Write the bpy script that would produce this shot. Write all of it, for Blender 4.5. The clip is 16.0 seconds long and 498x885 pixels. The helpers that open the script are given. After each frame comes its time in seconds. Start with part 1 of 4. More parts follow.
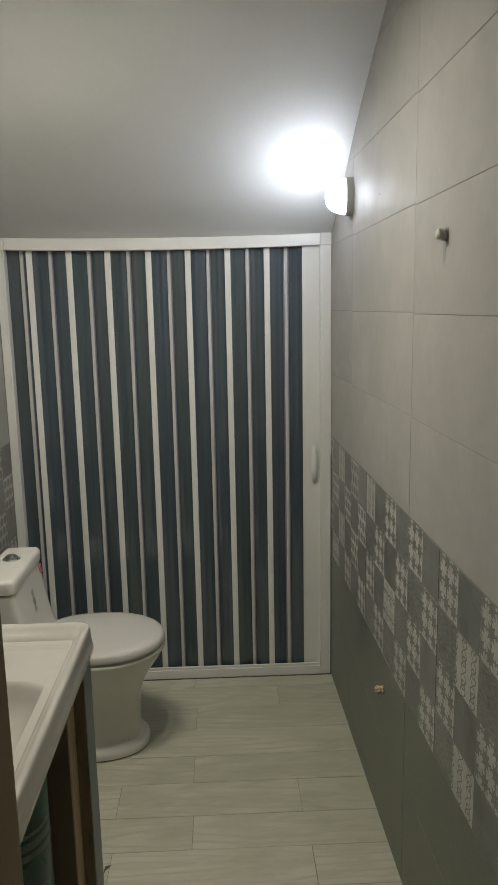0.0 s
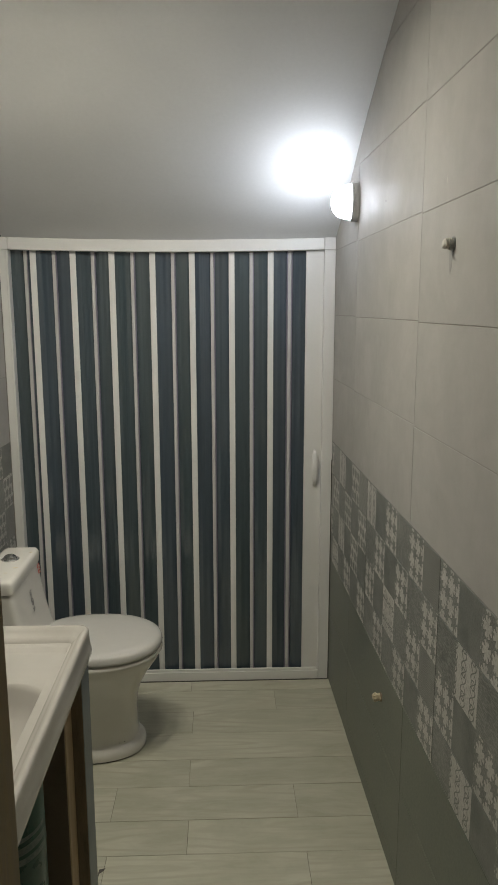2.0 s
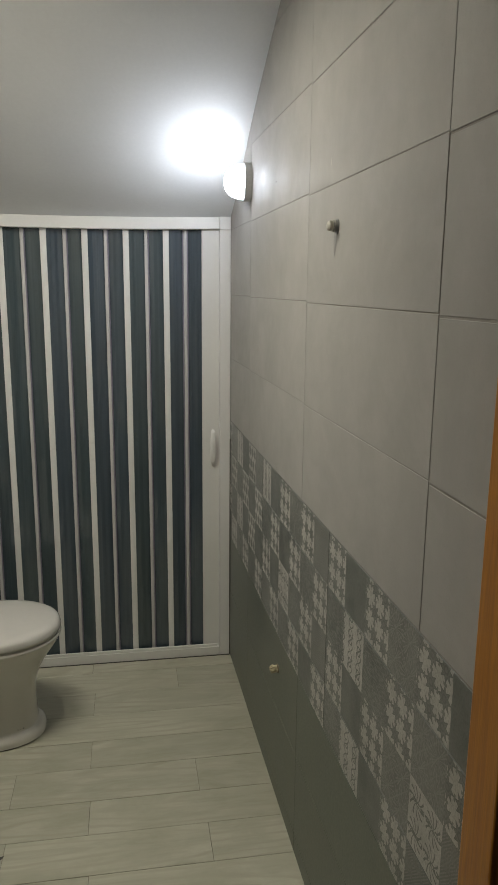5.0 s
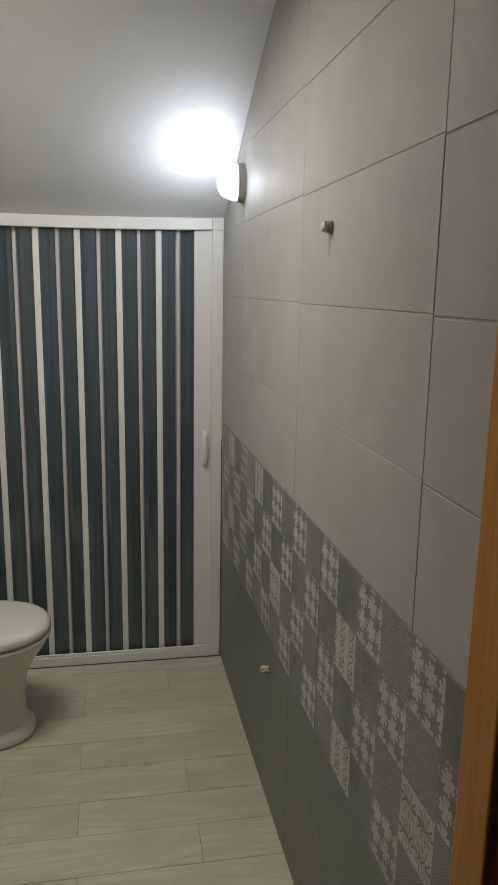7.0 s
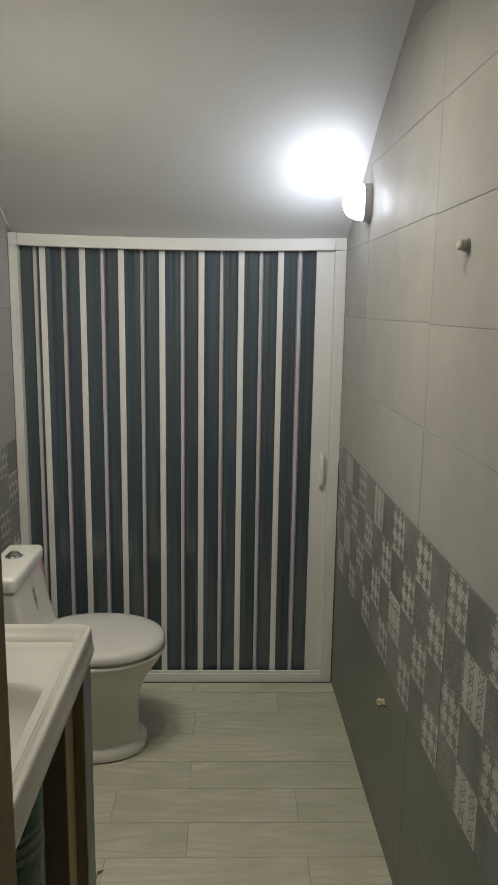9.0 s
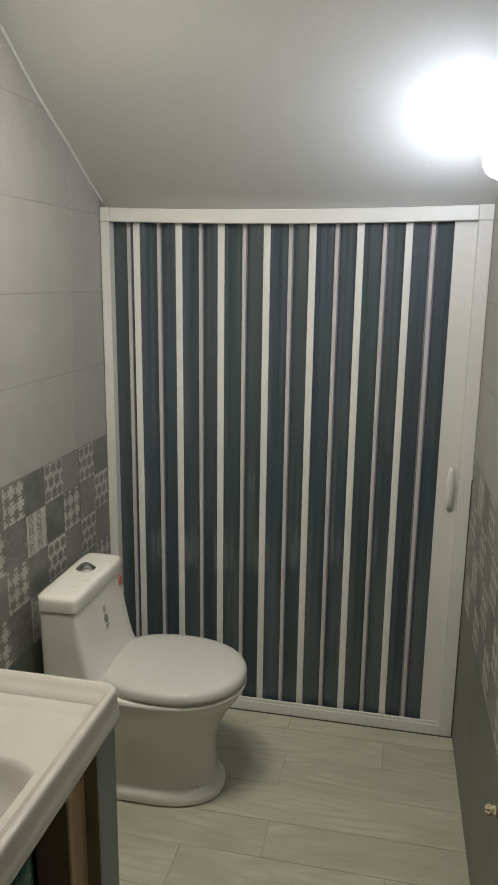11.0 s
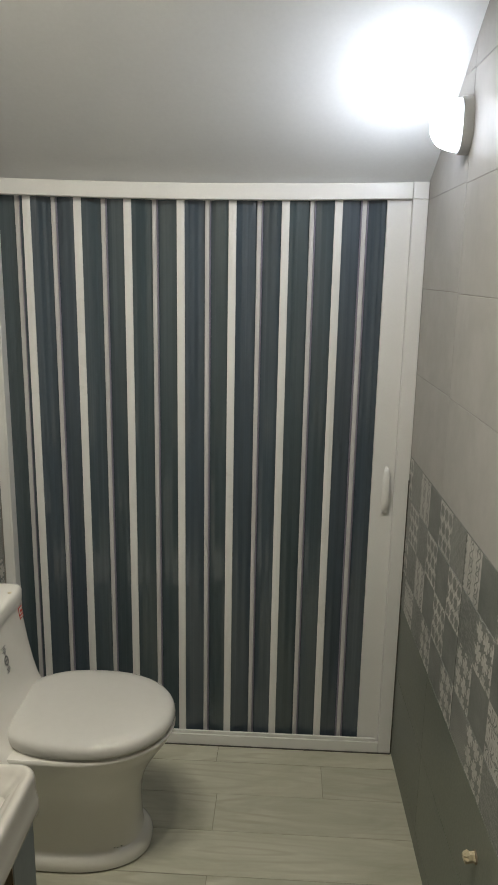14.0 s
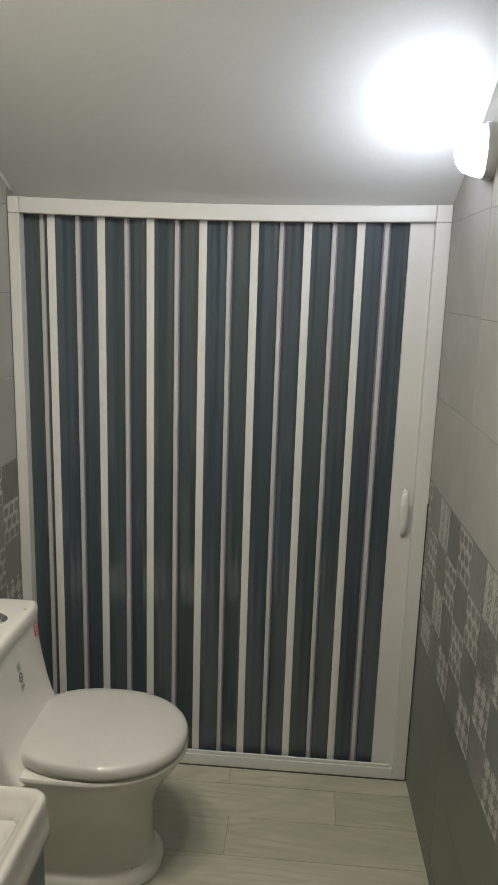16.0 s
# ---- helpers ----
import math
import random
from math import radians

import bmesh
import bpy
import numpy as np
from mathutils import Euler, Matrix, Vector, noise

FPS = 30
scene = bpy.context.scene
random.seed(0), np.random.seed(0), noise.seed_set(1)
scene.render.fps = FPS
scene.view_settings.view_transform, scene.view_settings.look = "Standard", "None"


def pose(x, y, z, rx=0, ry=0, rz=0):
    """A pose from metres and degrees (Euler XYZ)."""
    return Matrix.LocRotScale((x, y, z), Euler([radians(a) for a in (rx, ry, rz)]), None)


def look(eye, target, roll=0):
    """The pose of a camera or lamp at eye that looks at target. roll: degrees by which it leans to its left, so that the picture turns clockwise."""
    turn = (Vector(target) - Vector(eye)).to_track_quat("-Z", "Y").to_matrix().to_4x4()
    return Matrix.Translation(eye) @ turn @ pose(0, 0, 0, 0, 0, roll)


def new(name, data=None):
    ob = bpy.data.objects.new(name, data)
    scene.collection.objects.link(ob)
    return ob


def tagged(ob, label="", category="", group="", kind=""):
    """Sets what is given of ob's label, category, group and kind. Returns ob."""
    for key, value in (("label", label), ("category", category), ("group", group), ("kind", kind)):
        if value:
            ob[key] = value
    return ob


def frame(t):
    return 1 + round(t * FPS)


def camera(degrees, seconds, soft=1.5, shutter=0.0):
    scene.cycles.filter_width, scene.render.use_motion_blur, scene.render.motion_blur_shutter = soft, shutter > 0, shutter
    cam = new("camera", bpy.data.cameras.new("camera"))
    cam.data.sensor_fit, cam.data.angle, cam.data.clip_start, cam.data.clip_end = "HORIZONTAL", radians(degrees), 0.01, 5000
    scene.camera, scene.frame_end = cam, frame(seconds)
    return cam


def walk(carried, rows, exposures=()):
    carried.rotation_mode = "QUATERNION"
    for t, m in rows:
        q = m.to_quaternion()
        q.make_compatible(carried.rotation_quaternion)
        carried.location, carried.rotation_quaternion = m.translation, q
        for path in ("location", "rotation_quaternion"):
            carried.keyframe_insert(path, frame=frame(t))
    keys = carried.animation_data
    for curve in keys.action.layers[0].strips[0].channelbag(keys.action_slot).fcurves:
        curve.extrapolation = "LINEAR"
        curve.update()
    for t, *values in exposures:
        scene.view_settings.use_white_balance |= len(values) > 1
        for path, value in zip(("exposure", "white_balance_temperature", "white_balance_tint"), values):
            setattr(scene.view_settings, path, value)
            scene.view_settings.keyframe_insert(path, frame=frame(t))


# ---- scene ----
cam = camera(37.7, 16.0)
PATH = [
    (0, (0.14, 0.08, 1.585), (0.206, 2.046, 1.222), -1.1),
    (0.5, (0.139, 0.083, 1.594), (0.192, 2.048, 1.229), -0.2),
    (1, (0.136, 0.084, 1.594), (0.179, 2.051, 1.234), 0.0),
    (1.5, (0.132, 0.084, 1.596), (0.181, 2.053, 1.247), 0.4),
    (2, (0.132, 0.086, 1.597), (0.201, 2.052, 1.235), -0.1),
    (2.5, (0.13, 0.088, 1.616), (0.247, 2.052, 1.256), 2.7),
    (3, (0.136, 0.097, 1.584), (0.293, 2.054, 1.202), 1.8),
    (3.5, (0.143, 0.092, 1.603), (0.346, 2.042, 1.205), 2.1),
    (4, (0.157, 0.081, 1.605), (0.426, 2.027, 1.231), 1.4),
    (4.5, (0.156, 0.073, 1.597), (0.43, 2.019, 1.227), 0.3),
    (5, (0.163, 0.071, 1.597), (0.486, 2.0, 1.183), 0.5),
    (5.2, (0.163, 0.063, 1.594), (0.501, 1.991, 1.185), 0.6),
    (7.3, (0.156, 0.072, 1.591), (0.506, 1.998, 1.183), 1.0),
    (7.5, (0.162, 0.066, 1.589), (0.493, 1.994, 1.173), 0.8),
    (8, (0.144, 0.068, 1.595), (0.419, 2.007, 1.19), 1.5),
    (8.5, (0.13, 0.064, 1.606), (0.271, 2.025, 1.239), 0.9),
    (8.7, (0.127, 0.071, 1.593), (0.228, 2.036, 1.236), 0.7),
    (10.8, (0.272, 0.521, 1.624), (-0.032, 2.449, 1.187), 2.4),
    (11, (0.329, 0.548, 1.637), (-0.073, 2.457, 1.197), 0.7),
    (11.5, (0.297, 0.606, 1.649), (-0.143, 2.501, 1.184), 0.1),
    (12, (0.203, 0.731, 1.641), (-0.075, 2.653, 1.164), 1.8),
    (12.5, (0.183, 0.786, 1.619), (0.026, 2.723, 1.145), 0.3),
    (13, (0.17, 0.823, 1.628), (0.004, 2.758, 1.151), -0.1),
    (13.5, (0.176, 0.819, 1.624), (0.076, 2.756, 1.14), 0.4),
    (14, (0.179, 0.8, 1.609), (0.086, 2.746, 1.154), 1.0),
    (14.5, (0.172, 0.805, 1.624), (0.03, 2.757, 1.214), 2.2),
    (15, (0.161, 0.813, 1.633), (0.028, 2.762, 1.207), 1.8),
    (15.5, (0.169, 0.805, 1.621), (0.041, 2.757, 1.207), 1.6),
    (16, (0.176, 0.809, 1.629), (0.033, 2.759, 1.208), 1.7),
]
walk(cam, [(t, look(eye, target, roll)) for t, eye, target, roll in PATH], [(0, 0.25), (8.7, 0.24), (10.8, 0.46), (16, 0.46)])

# ---- world and lamps' strength ----
world = bpy.data.worlds.new("world")
scene.world = world
world.use_nodes = True
world.node_tree.nodes["Background"].inputs[0].default_value = (0.5, 0.6, 0.7, 1)
world.node_tree.nodes["Background"].inputs[1].default_value = 0.02
WALL_LAMP, WALL_LAMP_SIDE, CEILING_LAMP = 90.0, 7.0, 162.0
COOL, WARM = (0.93, 1.0, 1.13), (1.0, 0.955, 0.80)

# ---- plan (metres) ----
XR, XL, YD = 0.58, -0.735, 3.03          # right tile face, left tile face, front of the folding door's frame
Y_FAR, Y_NEAR = 0.82, 0.742              # the doorway's depth
DOOR_L, DOOR_R = -0.102, 0.565           # inner faces of the doorway's posts
JAMB_L = -0.6995                         # inner edge of the folding door's left jamb
# the ceiling's height over y, along the left wall and along the right
CEIL_Y = [3.14, 3.0, 2.9, 2.8, 2.67, 2.58, 2.5, 2.4, 2.33, 2.1, 1.75, 1.66, 1.55, 0.72]
CEIL_LEFT = [1.848, 1.922, 1.977, 2.036, 2.107, 2.159, 2.214, 2.283, 2.325, 2.430, 2.572, 2.605, 2.625, 2.628]
CEIL_RIGHT = [1.820, 1.893, 1.946, 2.011, 2.095, 2.153, 2.200, 2.253, 2.291, 2.408, 2.578, 2.613, 2.628, 2.628]


SKEW = radians(1.06)                     # the right wall opens a little towards the doorway


def ceil_z(y, right=0.0):
    """The ceiling's height over y; right: 0 along the left wall, 1 along the right."""
    y = min(max(y, CEIL_Y[-1]), CEIL_Y[0])
    for k in range(len(CEIL_Y) - 1):
        if CEIL_Y[k + 1] <= y <= CEIL_Y[k]:
            u = (CEIL_Y[k] - y) / (CEIL_Y[k] - CEIL_Y[k + 1])
            left = CEIL_LEFT[k] + (CEIL_LEFT[k + 1] - CEIL_LEFT[k]) * u
            return left + (CEIL_RIGHT[k] + (CEIL_RIGHT[k + 1] - CEIL_RIGHT[k]) * u - left) * right


def on_right(y, z, off=0.0):
    """A place on the right wall's face, off metres into the room."""
    d = YD - y
    return (XR + d * math.sin(SKEW) - off * math.cos(SKEW), YD - d * math.cos(SKEW) - off * math.sin(SKEW), z)


# ---- materials ----
def nodes_of(name):
    m = bpy.data.materials.new(name)
    m.use_nodes = True
    return m, m.node_tree.nodes, m.node_tree.links, m.node_tree.nodes["Principled BSDF"]


def math_node(n, l, op, a, b=None, c=None):
    k = n.new("ShaderNodeMath")
    k.operation = op
    for i, v in enumerate((a, b, c)):
        if v is None:
            continue
        if isinstance(v, (int, float)):
            k.inputs[i].default_value = v
        else:
            l.new(v, k.inputs[i])
    return k.outputs[0]


def mixed(n, l, fac, a, b):
    k = n.new("ShaderNodeMix")
    k.data_type = "RGBA"
    for i, v in ((0, fac), (6, a), (7, b)):
        if isinstance(v, (int, float)):
            k.inputs[i].default_value = v
        elif isinstance(v, tuple):
            k.inputs[i].default_value = (*v, 1) if len(v) == 3 else v
        else:
            l.new(v, k.inputs[i])
    return k.outputs[2]


def place(n, l, stretch=(1, 1, 1), shift=False):
    """World position, stretched; shifted for each piece if asked."""
    g = n.new("ShaderNodeNewGeometry").outputs["Position"]
    k = n.new("ShaderNodeMapping")
    k.inputs["Scale"].default_value = stretch
    l.new(g, k.inputs["Vector"])
    if shift:
        r = n.new("ShaderNodeObjectInfo").outputs["Random"]
        c = n.new("ShaderNodeCombineXYZ")
        l.new(math_node(n, l, "MULTIPLY", r, 37.0), c.inputs[0])
        l.new(math_node(n, l, "MULTIPLY", r, 91.0), c.inputs[1])
        l.new(c.outputs[0], k.inputs["Location"])
    return k.outputs[0]


def noise_node(n, l, vec, scale, detail=4, rough=0.55, warp=0.0):
    k = n.new("ShaderNodeTexNoise")
    k.inputs["Scale"].default_value, k.inputs["Detail"].default_value = scale, detail
    k.inputs["Roughness"].default_value, k.inputs["Distortion"].default_value = rough, warp
    l.new(vec, k.inputs["Vector"])
    return k.outputs["Fac"]


def ramp(n, l, fac, lo, hi, a=0.0, b=1.0):
    k = n.new("ShaderNodeMapRange")
    for i, v in enumerate((lo, hi, a, b)):
        k.inputs[i + 1].default_value = v
    l.new(fac, k.inputs[0])
    return k.outputs[0]


def bumped(n, l, bsdf, height, strength, distance=0.002):
    k = n.new("ShaderNodeBump")
    k.inputs["Strength"].default_value, k.inputs["Distance"].default_value = strength, distance
    l.new(height, k.inputs["Height"])
    l.new(k.outputs[0], bsdf.inputs["Normal"])


def surface(name, dark, light, large=3.0, small=60.0, rough=0.4, spread=0.1, bump=0.05, metal=0.0, stretch=(1, 1, 1), shift=False, warp=0.0, tint=0.0):
    """A surface with clouds at two scales in its colour, gloss and relief."""
    m, n, l, b = nodes_of(name)
    v = place(n, l, stretch, shift)
    big, fine = noise_node(n, l, v, large, 5, 0.55, warp), noise_node(n, l, v, small, 3)
    f = math_node(n, l, "ADD", math_node(n, l, "MULTIPLY", big, 0.7), math_node(n, l, "MULTIPLY", fine, 0.3))
    col = mixed(n, l, ramp(n, l, f, 0.28, 0.72), dark, light)
    if tint:
        r = n.new("ShaderNodeObjectInfo").outputs["Random"]
        hsv = n.new("ShaderNodeHueSaturation")
        l.new(ramp(n, l, r, 0, 1, 1 - tint, 1 + tint), hsv.inputs["Value"])
        l.new(col, hsv.inputs["Color"])
        col = hsv.outputs[0]
    l.new(col, b.inputs["Base Color"])
    l.new(ramp(n, l, big, 0.3, 0.7, max(0.02, rough - spread), min(1, rough + spread)), b.inputs["Roughness"])
    b.inputs["Metallic"].default_value = metal
    if bump:
        bumped(n, l, b, f, bump)
    return m


PAINT = surface("ceiling_paint", (0.72, 0.72, 0.71), (0.80, 0.80, 0.79), 1.6, 90, 0.75, 0.08, 0.12)
DARK_TILE = surface("dark_stone_tile", (0.070, 0.088, 0.074), (0.222, 0.228, 0.192), 4.5, 150, 0.40, 0.08, 0.10, shift=True, tint=0.04)
GROUT = surface("grout", (0.24, 0.23, 0.21), (0.38, 0.36, 0.33), 6, 120, 0.9, 0.05, 0.3)
FLOOR_GROUT = surface("floor_grout", (0.02, 0.018, 0.014), (0.40, 0.37, 0.29), 4, 26, 0.9, 0.05, 0.3)
GAP = surface("open_joint", (0.05, 0.045, 0.04), (0.11, 0.10, 0.09), 9, 120, 0.95, 0.03, 0.3)
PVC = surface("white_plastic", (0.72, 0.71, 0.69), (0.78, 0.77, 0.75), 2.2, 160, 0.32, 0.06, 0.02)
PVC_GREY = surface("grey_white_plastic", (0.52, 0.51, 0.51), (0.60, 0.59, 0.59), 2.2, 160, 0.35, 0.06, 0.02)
SEAL = surface("violet_grey_seal", (0.20, 0.185, 0.24), (0.27, 0.25, 0.31), 6, 120, 0.4, 0.06, 0.02)
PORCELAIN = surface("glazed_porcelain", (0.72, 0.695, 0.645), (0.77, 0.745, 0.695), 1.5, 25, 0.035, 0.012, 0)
# white ceramic like the toilet's, darkened against too much light on the basin
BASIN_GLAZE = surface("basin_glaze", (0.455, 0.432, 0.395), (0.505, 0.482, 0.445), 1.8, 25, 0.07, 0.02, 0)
SEAT_PLASTIC = surface("seat_plastic", (0.55, 0.535, 0.505), (0.60, 0.583, 0.55), 2, 40, 0.055, 0.015, 0)
for glaze in (PORCELAIN, BASIN_GLAZE, SEAT_PLASTIC):
    glaze.node_tree.nodes["Principled BSDF"].inputs["IOR"].default_value = 1.62
CHROME = surface("chrome", (0.62, 0.62, 0.62), (0.72, 0.72, 0.72), 8, 90, 0.12, 0.05, 0.01, metal=1.0)
PINE = surface("varnished_pine", (0.34, 0.115, 0.012), (0.66, 0.29, 0.045), 4.0, 40, 0.36, 0.08, 0.15, stretch=(12, 12, 0.6), warp=1.6)
# the left post's pine, duller and browner than the right's
DULL_PINE = surface("dull_pine", (0.19, 0.135, 0.06), (0.36, 0.27, 0.13), 4.0, 40, 0.5, 0.1, 0.2, stretch=(12, 12, 0.6), warp=1.6)
BARE_WOOD = surface("bare_light_wood", (0.38, 0.27, 0.15), (0.52, 0.40, 0.25), 4.0, 50, 0.7, 0.1, 0.2, stretch=(10, 10, 0.8))
ROUGH_WOOD = surface("rough_brown_wood", (0.15, 0.12, 0.08), (0.33, 0.275, 0.19), 7.0, 70, 0.8, 0.1, 0.4, stretch=(8, 8, 1.2))
BROWN_BOARD = surface("brown_fibreboard", (0.18, 0.14, 0.10), (0.26, 0.205, 0.15), 5, 120, 0.75, 0.1, 0.1)
GREY_BOARD = surface("grey_blue_board", (0.17, 0.20, 0.205), (0.24, 0.27, 0.275), 5.0, 110, 0.5, 0.1, 0.12)
PLASTER = surface("plain_plaster", (0.42, 0.40, 0.36), (0.52, 0.50, 0.46), 2.0, 60, 0.85, 0.05, 0.2)
HALL_FLOOR = surface("hall_floor", (0.20, 0.15, 0.10), (0.28, 0.22, 0.16), 3, 40, 0.5, 0.1, 0.1)
PLUG = surface("dirty_white_plastic", (0.38, 0.36, 0.32), (0.66, 0.64, 0.585), 60, 300, 0.5, 0.1, 0.3)
GREY_METAL = surface("dull_grey_metal", (0.20, 0.20, 0.20), (0.36, 0.36, 0.35), 60, 300, 0.45, 0.1, 0.2, metal=0.7)
LAMP_BASE = surface("lamp_base_plastic", (0.36, 0.36, 0.36), (0.43, 0.43, 0.43), 4, 100, 0.4, 0.05, 0.02)
INK = surface("black_print", (0.14, 0.14, 0.14), (0.24, 0.24, 0.235), 30, 200, 0.5, 0.05, 0)
RED = surface("red_print", (0.50, 0.045, 0.03), (0.60, 0.07, 0.05), 30, 200, 0.4, 0.05, 0)
STICKER = surface("sticker_paper", (0.60, 0.55, 0.50), (0.68, 0.62, 0.56), 30, 200, 0.5, 0.05, 0)
STAIN = surface("old_glue", (0.48, 0.40, 0.25), (0.62, 0.55, 0.40), 60, 200, 0.35, 0.05, 0.1)
STREAK = surface("drip_and_shadow", (0.25, 0.243, 0.23), (0.31, 0.302, 0.285), 40, 200, 0.5, 0.08, 0.05)
WORN_PRINT = surface("worn_green_print", (0.10, 0.16, 0.14), (0.30, 0.36, 0.33), 50, 200, 0.5, 0.1, 0.1)
GREEN_PLASTIC = surface("green_plastic", (0.015, 0.07, 0.055), (0.05, 0.14, 0.11), 14, 80, 0.3, 0.1, 0.2)


def stone_tile():
    """Pale stone-look glaze: soft clouds, faint veins and fine specks, each tile with its own figure."""
    m, n, l, b = nodes_of("light_stone_tile")
    v = place(n, l, (1, 1, 1), True)
    cloud = noise_node(n, l, v, 3.0, 6, 0.62, 0.8)
    blot = noise_node(n, l, v, 14, 5, 0.65)
    speck = noise_node(n, l, place(n, l), 420, 2, 0.6)
    f = math_node(n, l, "ADD", math_node(n, l, "MULTIPLY", cloud, 0.65), math_node(n, l, "MULTIPLY", blot, 0.35))
    col = mixed(n, l, ramp(n, l, f, 0.32, 0.68), (0.358, 0.346, 0.331), (0.437, 0.422, 0.404))
    vein = math_node(n, l, "ABSOLUTE", math_node(n, l, "SUBTRACT", noise_node(n, l, v, 2.1, 7, 0.6, 1.5), 0.5))
    col = mixed(n, l, ramp(n, l, vein, 0.0, 0.07, 0.14, 0.0), col, (0.31, 0.297, 0.275))
    col = mixed(n, l, ramp(n, l, speck, 0.56, 0.74, 0.0, 0.30), col, (0.29, 0.28, 0.26))
    hsv = n.new("ShaderNodeHueSaturation")
    l.new(ramp(n, l, n.new("ShaderNodeObjectInfo").outputs["Random"], 0, 1, 0.97, 1.03), hsv.inputs["Value"])
    l.new(col, hsv.inputs["Color"])
    l.new(hsv.outputs[0], b.inputs["Base Color"])
    l.new(ramp(n, l, noise_node(n, l, v, 7, 5, 0.6, 0.4), 0.32, 0.66, 0.50, 0.70), b.inputs["Roughness"])
    b.inputs["Specular IOR Level"].default_value = 0.35
    bumped(n, l, b, math_node(n, l, "ADD", cloud, math_node(n, l, "MULTIPLY", speck, 0.15)), 0.03)
    return m


TILE = stone_tile()


def smoky_plastic():
    """Dark glossy panels with fine upright ripples, some tinted bluish and some greenish for reflections."""
    m, n, l, b = nodes_of("dark_smoky_plastic")
    r = n.new("ShaderNodeObjectInfo").outputs["Random"]
    streak = noise_node(n, l, place(n, l, (110, 1, 0.5), True), 1.6, 4, 0.6)
    soft = noise_node(n, l, place(n, l, (9, 1, 0.7), True), 1.5, 3)
    # tint differs by panel, painted in for what each fold would reflect
    col = mixed(n, l, ramp(n, l, r, 0.25, 0.75), (0.058, 0.080, 0.089), (0.060, 0.080, 0.101))
    col = mixed(n, l, ramp(n, l, streak, 0.45, 0.75, 0, 0.35), col, (0.100, 0.126, 0.150))
    col = mixed(n, l, ramp(n, l, soft, 0.5, 0.75, 0, 0.3), col, (0.042, 0.050, 0.050))
    l.new(col, b.inputs["Base Color"])
    l.new(ramp(n, l, soft, 0.3, 0.7, 0.10, 0.14), b.inputs["Roughness"])
    b.inputs["IOR"].default_value = 1.72
    bumped(n, l, b, math_node(n, l, "ADD", streak, math_node(n, l, "MULTIPLY", soft, 0.6)), 0.015, 0.001)
    return m


DARK_PVC = smoky_plastic()


def glowing(name, strength, colour):
    m, n, l, b = nodes_of(name)
    b.inputs["Base Color"].default_value = (0.8, 0.8, 0.78, 1)
    b.inputs["Roughness"].default_value = 0.3
    b.inputs["Emission Color"].default_value = (*colour, 1)
    b.inputs["Emission Strength"].default_value = strength
    return m


GLOW = glowing("lit_lamp_glass", WALL_LAMP, COOL)
GLOW_SIDE = glowing("lit_lamp_sides", WALL_LAMP_SIDE, COOL)
GLOW_CEILING = glowing("lit_ceiling_lamp_glass", CEILING_LAMP, WARM)


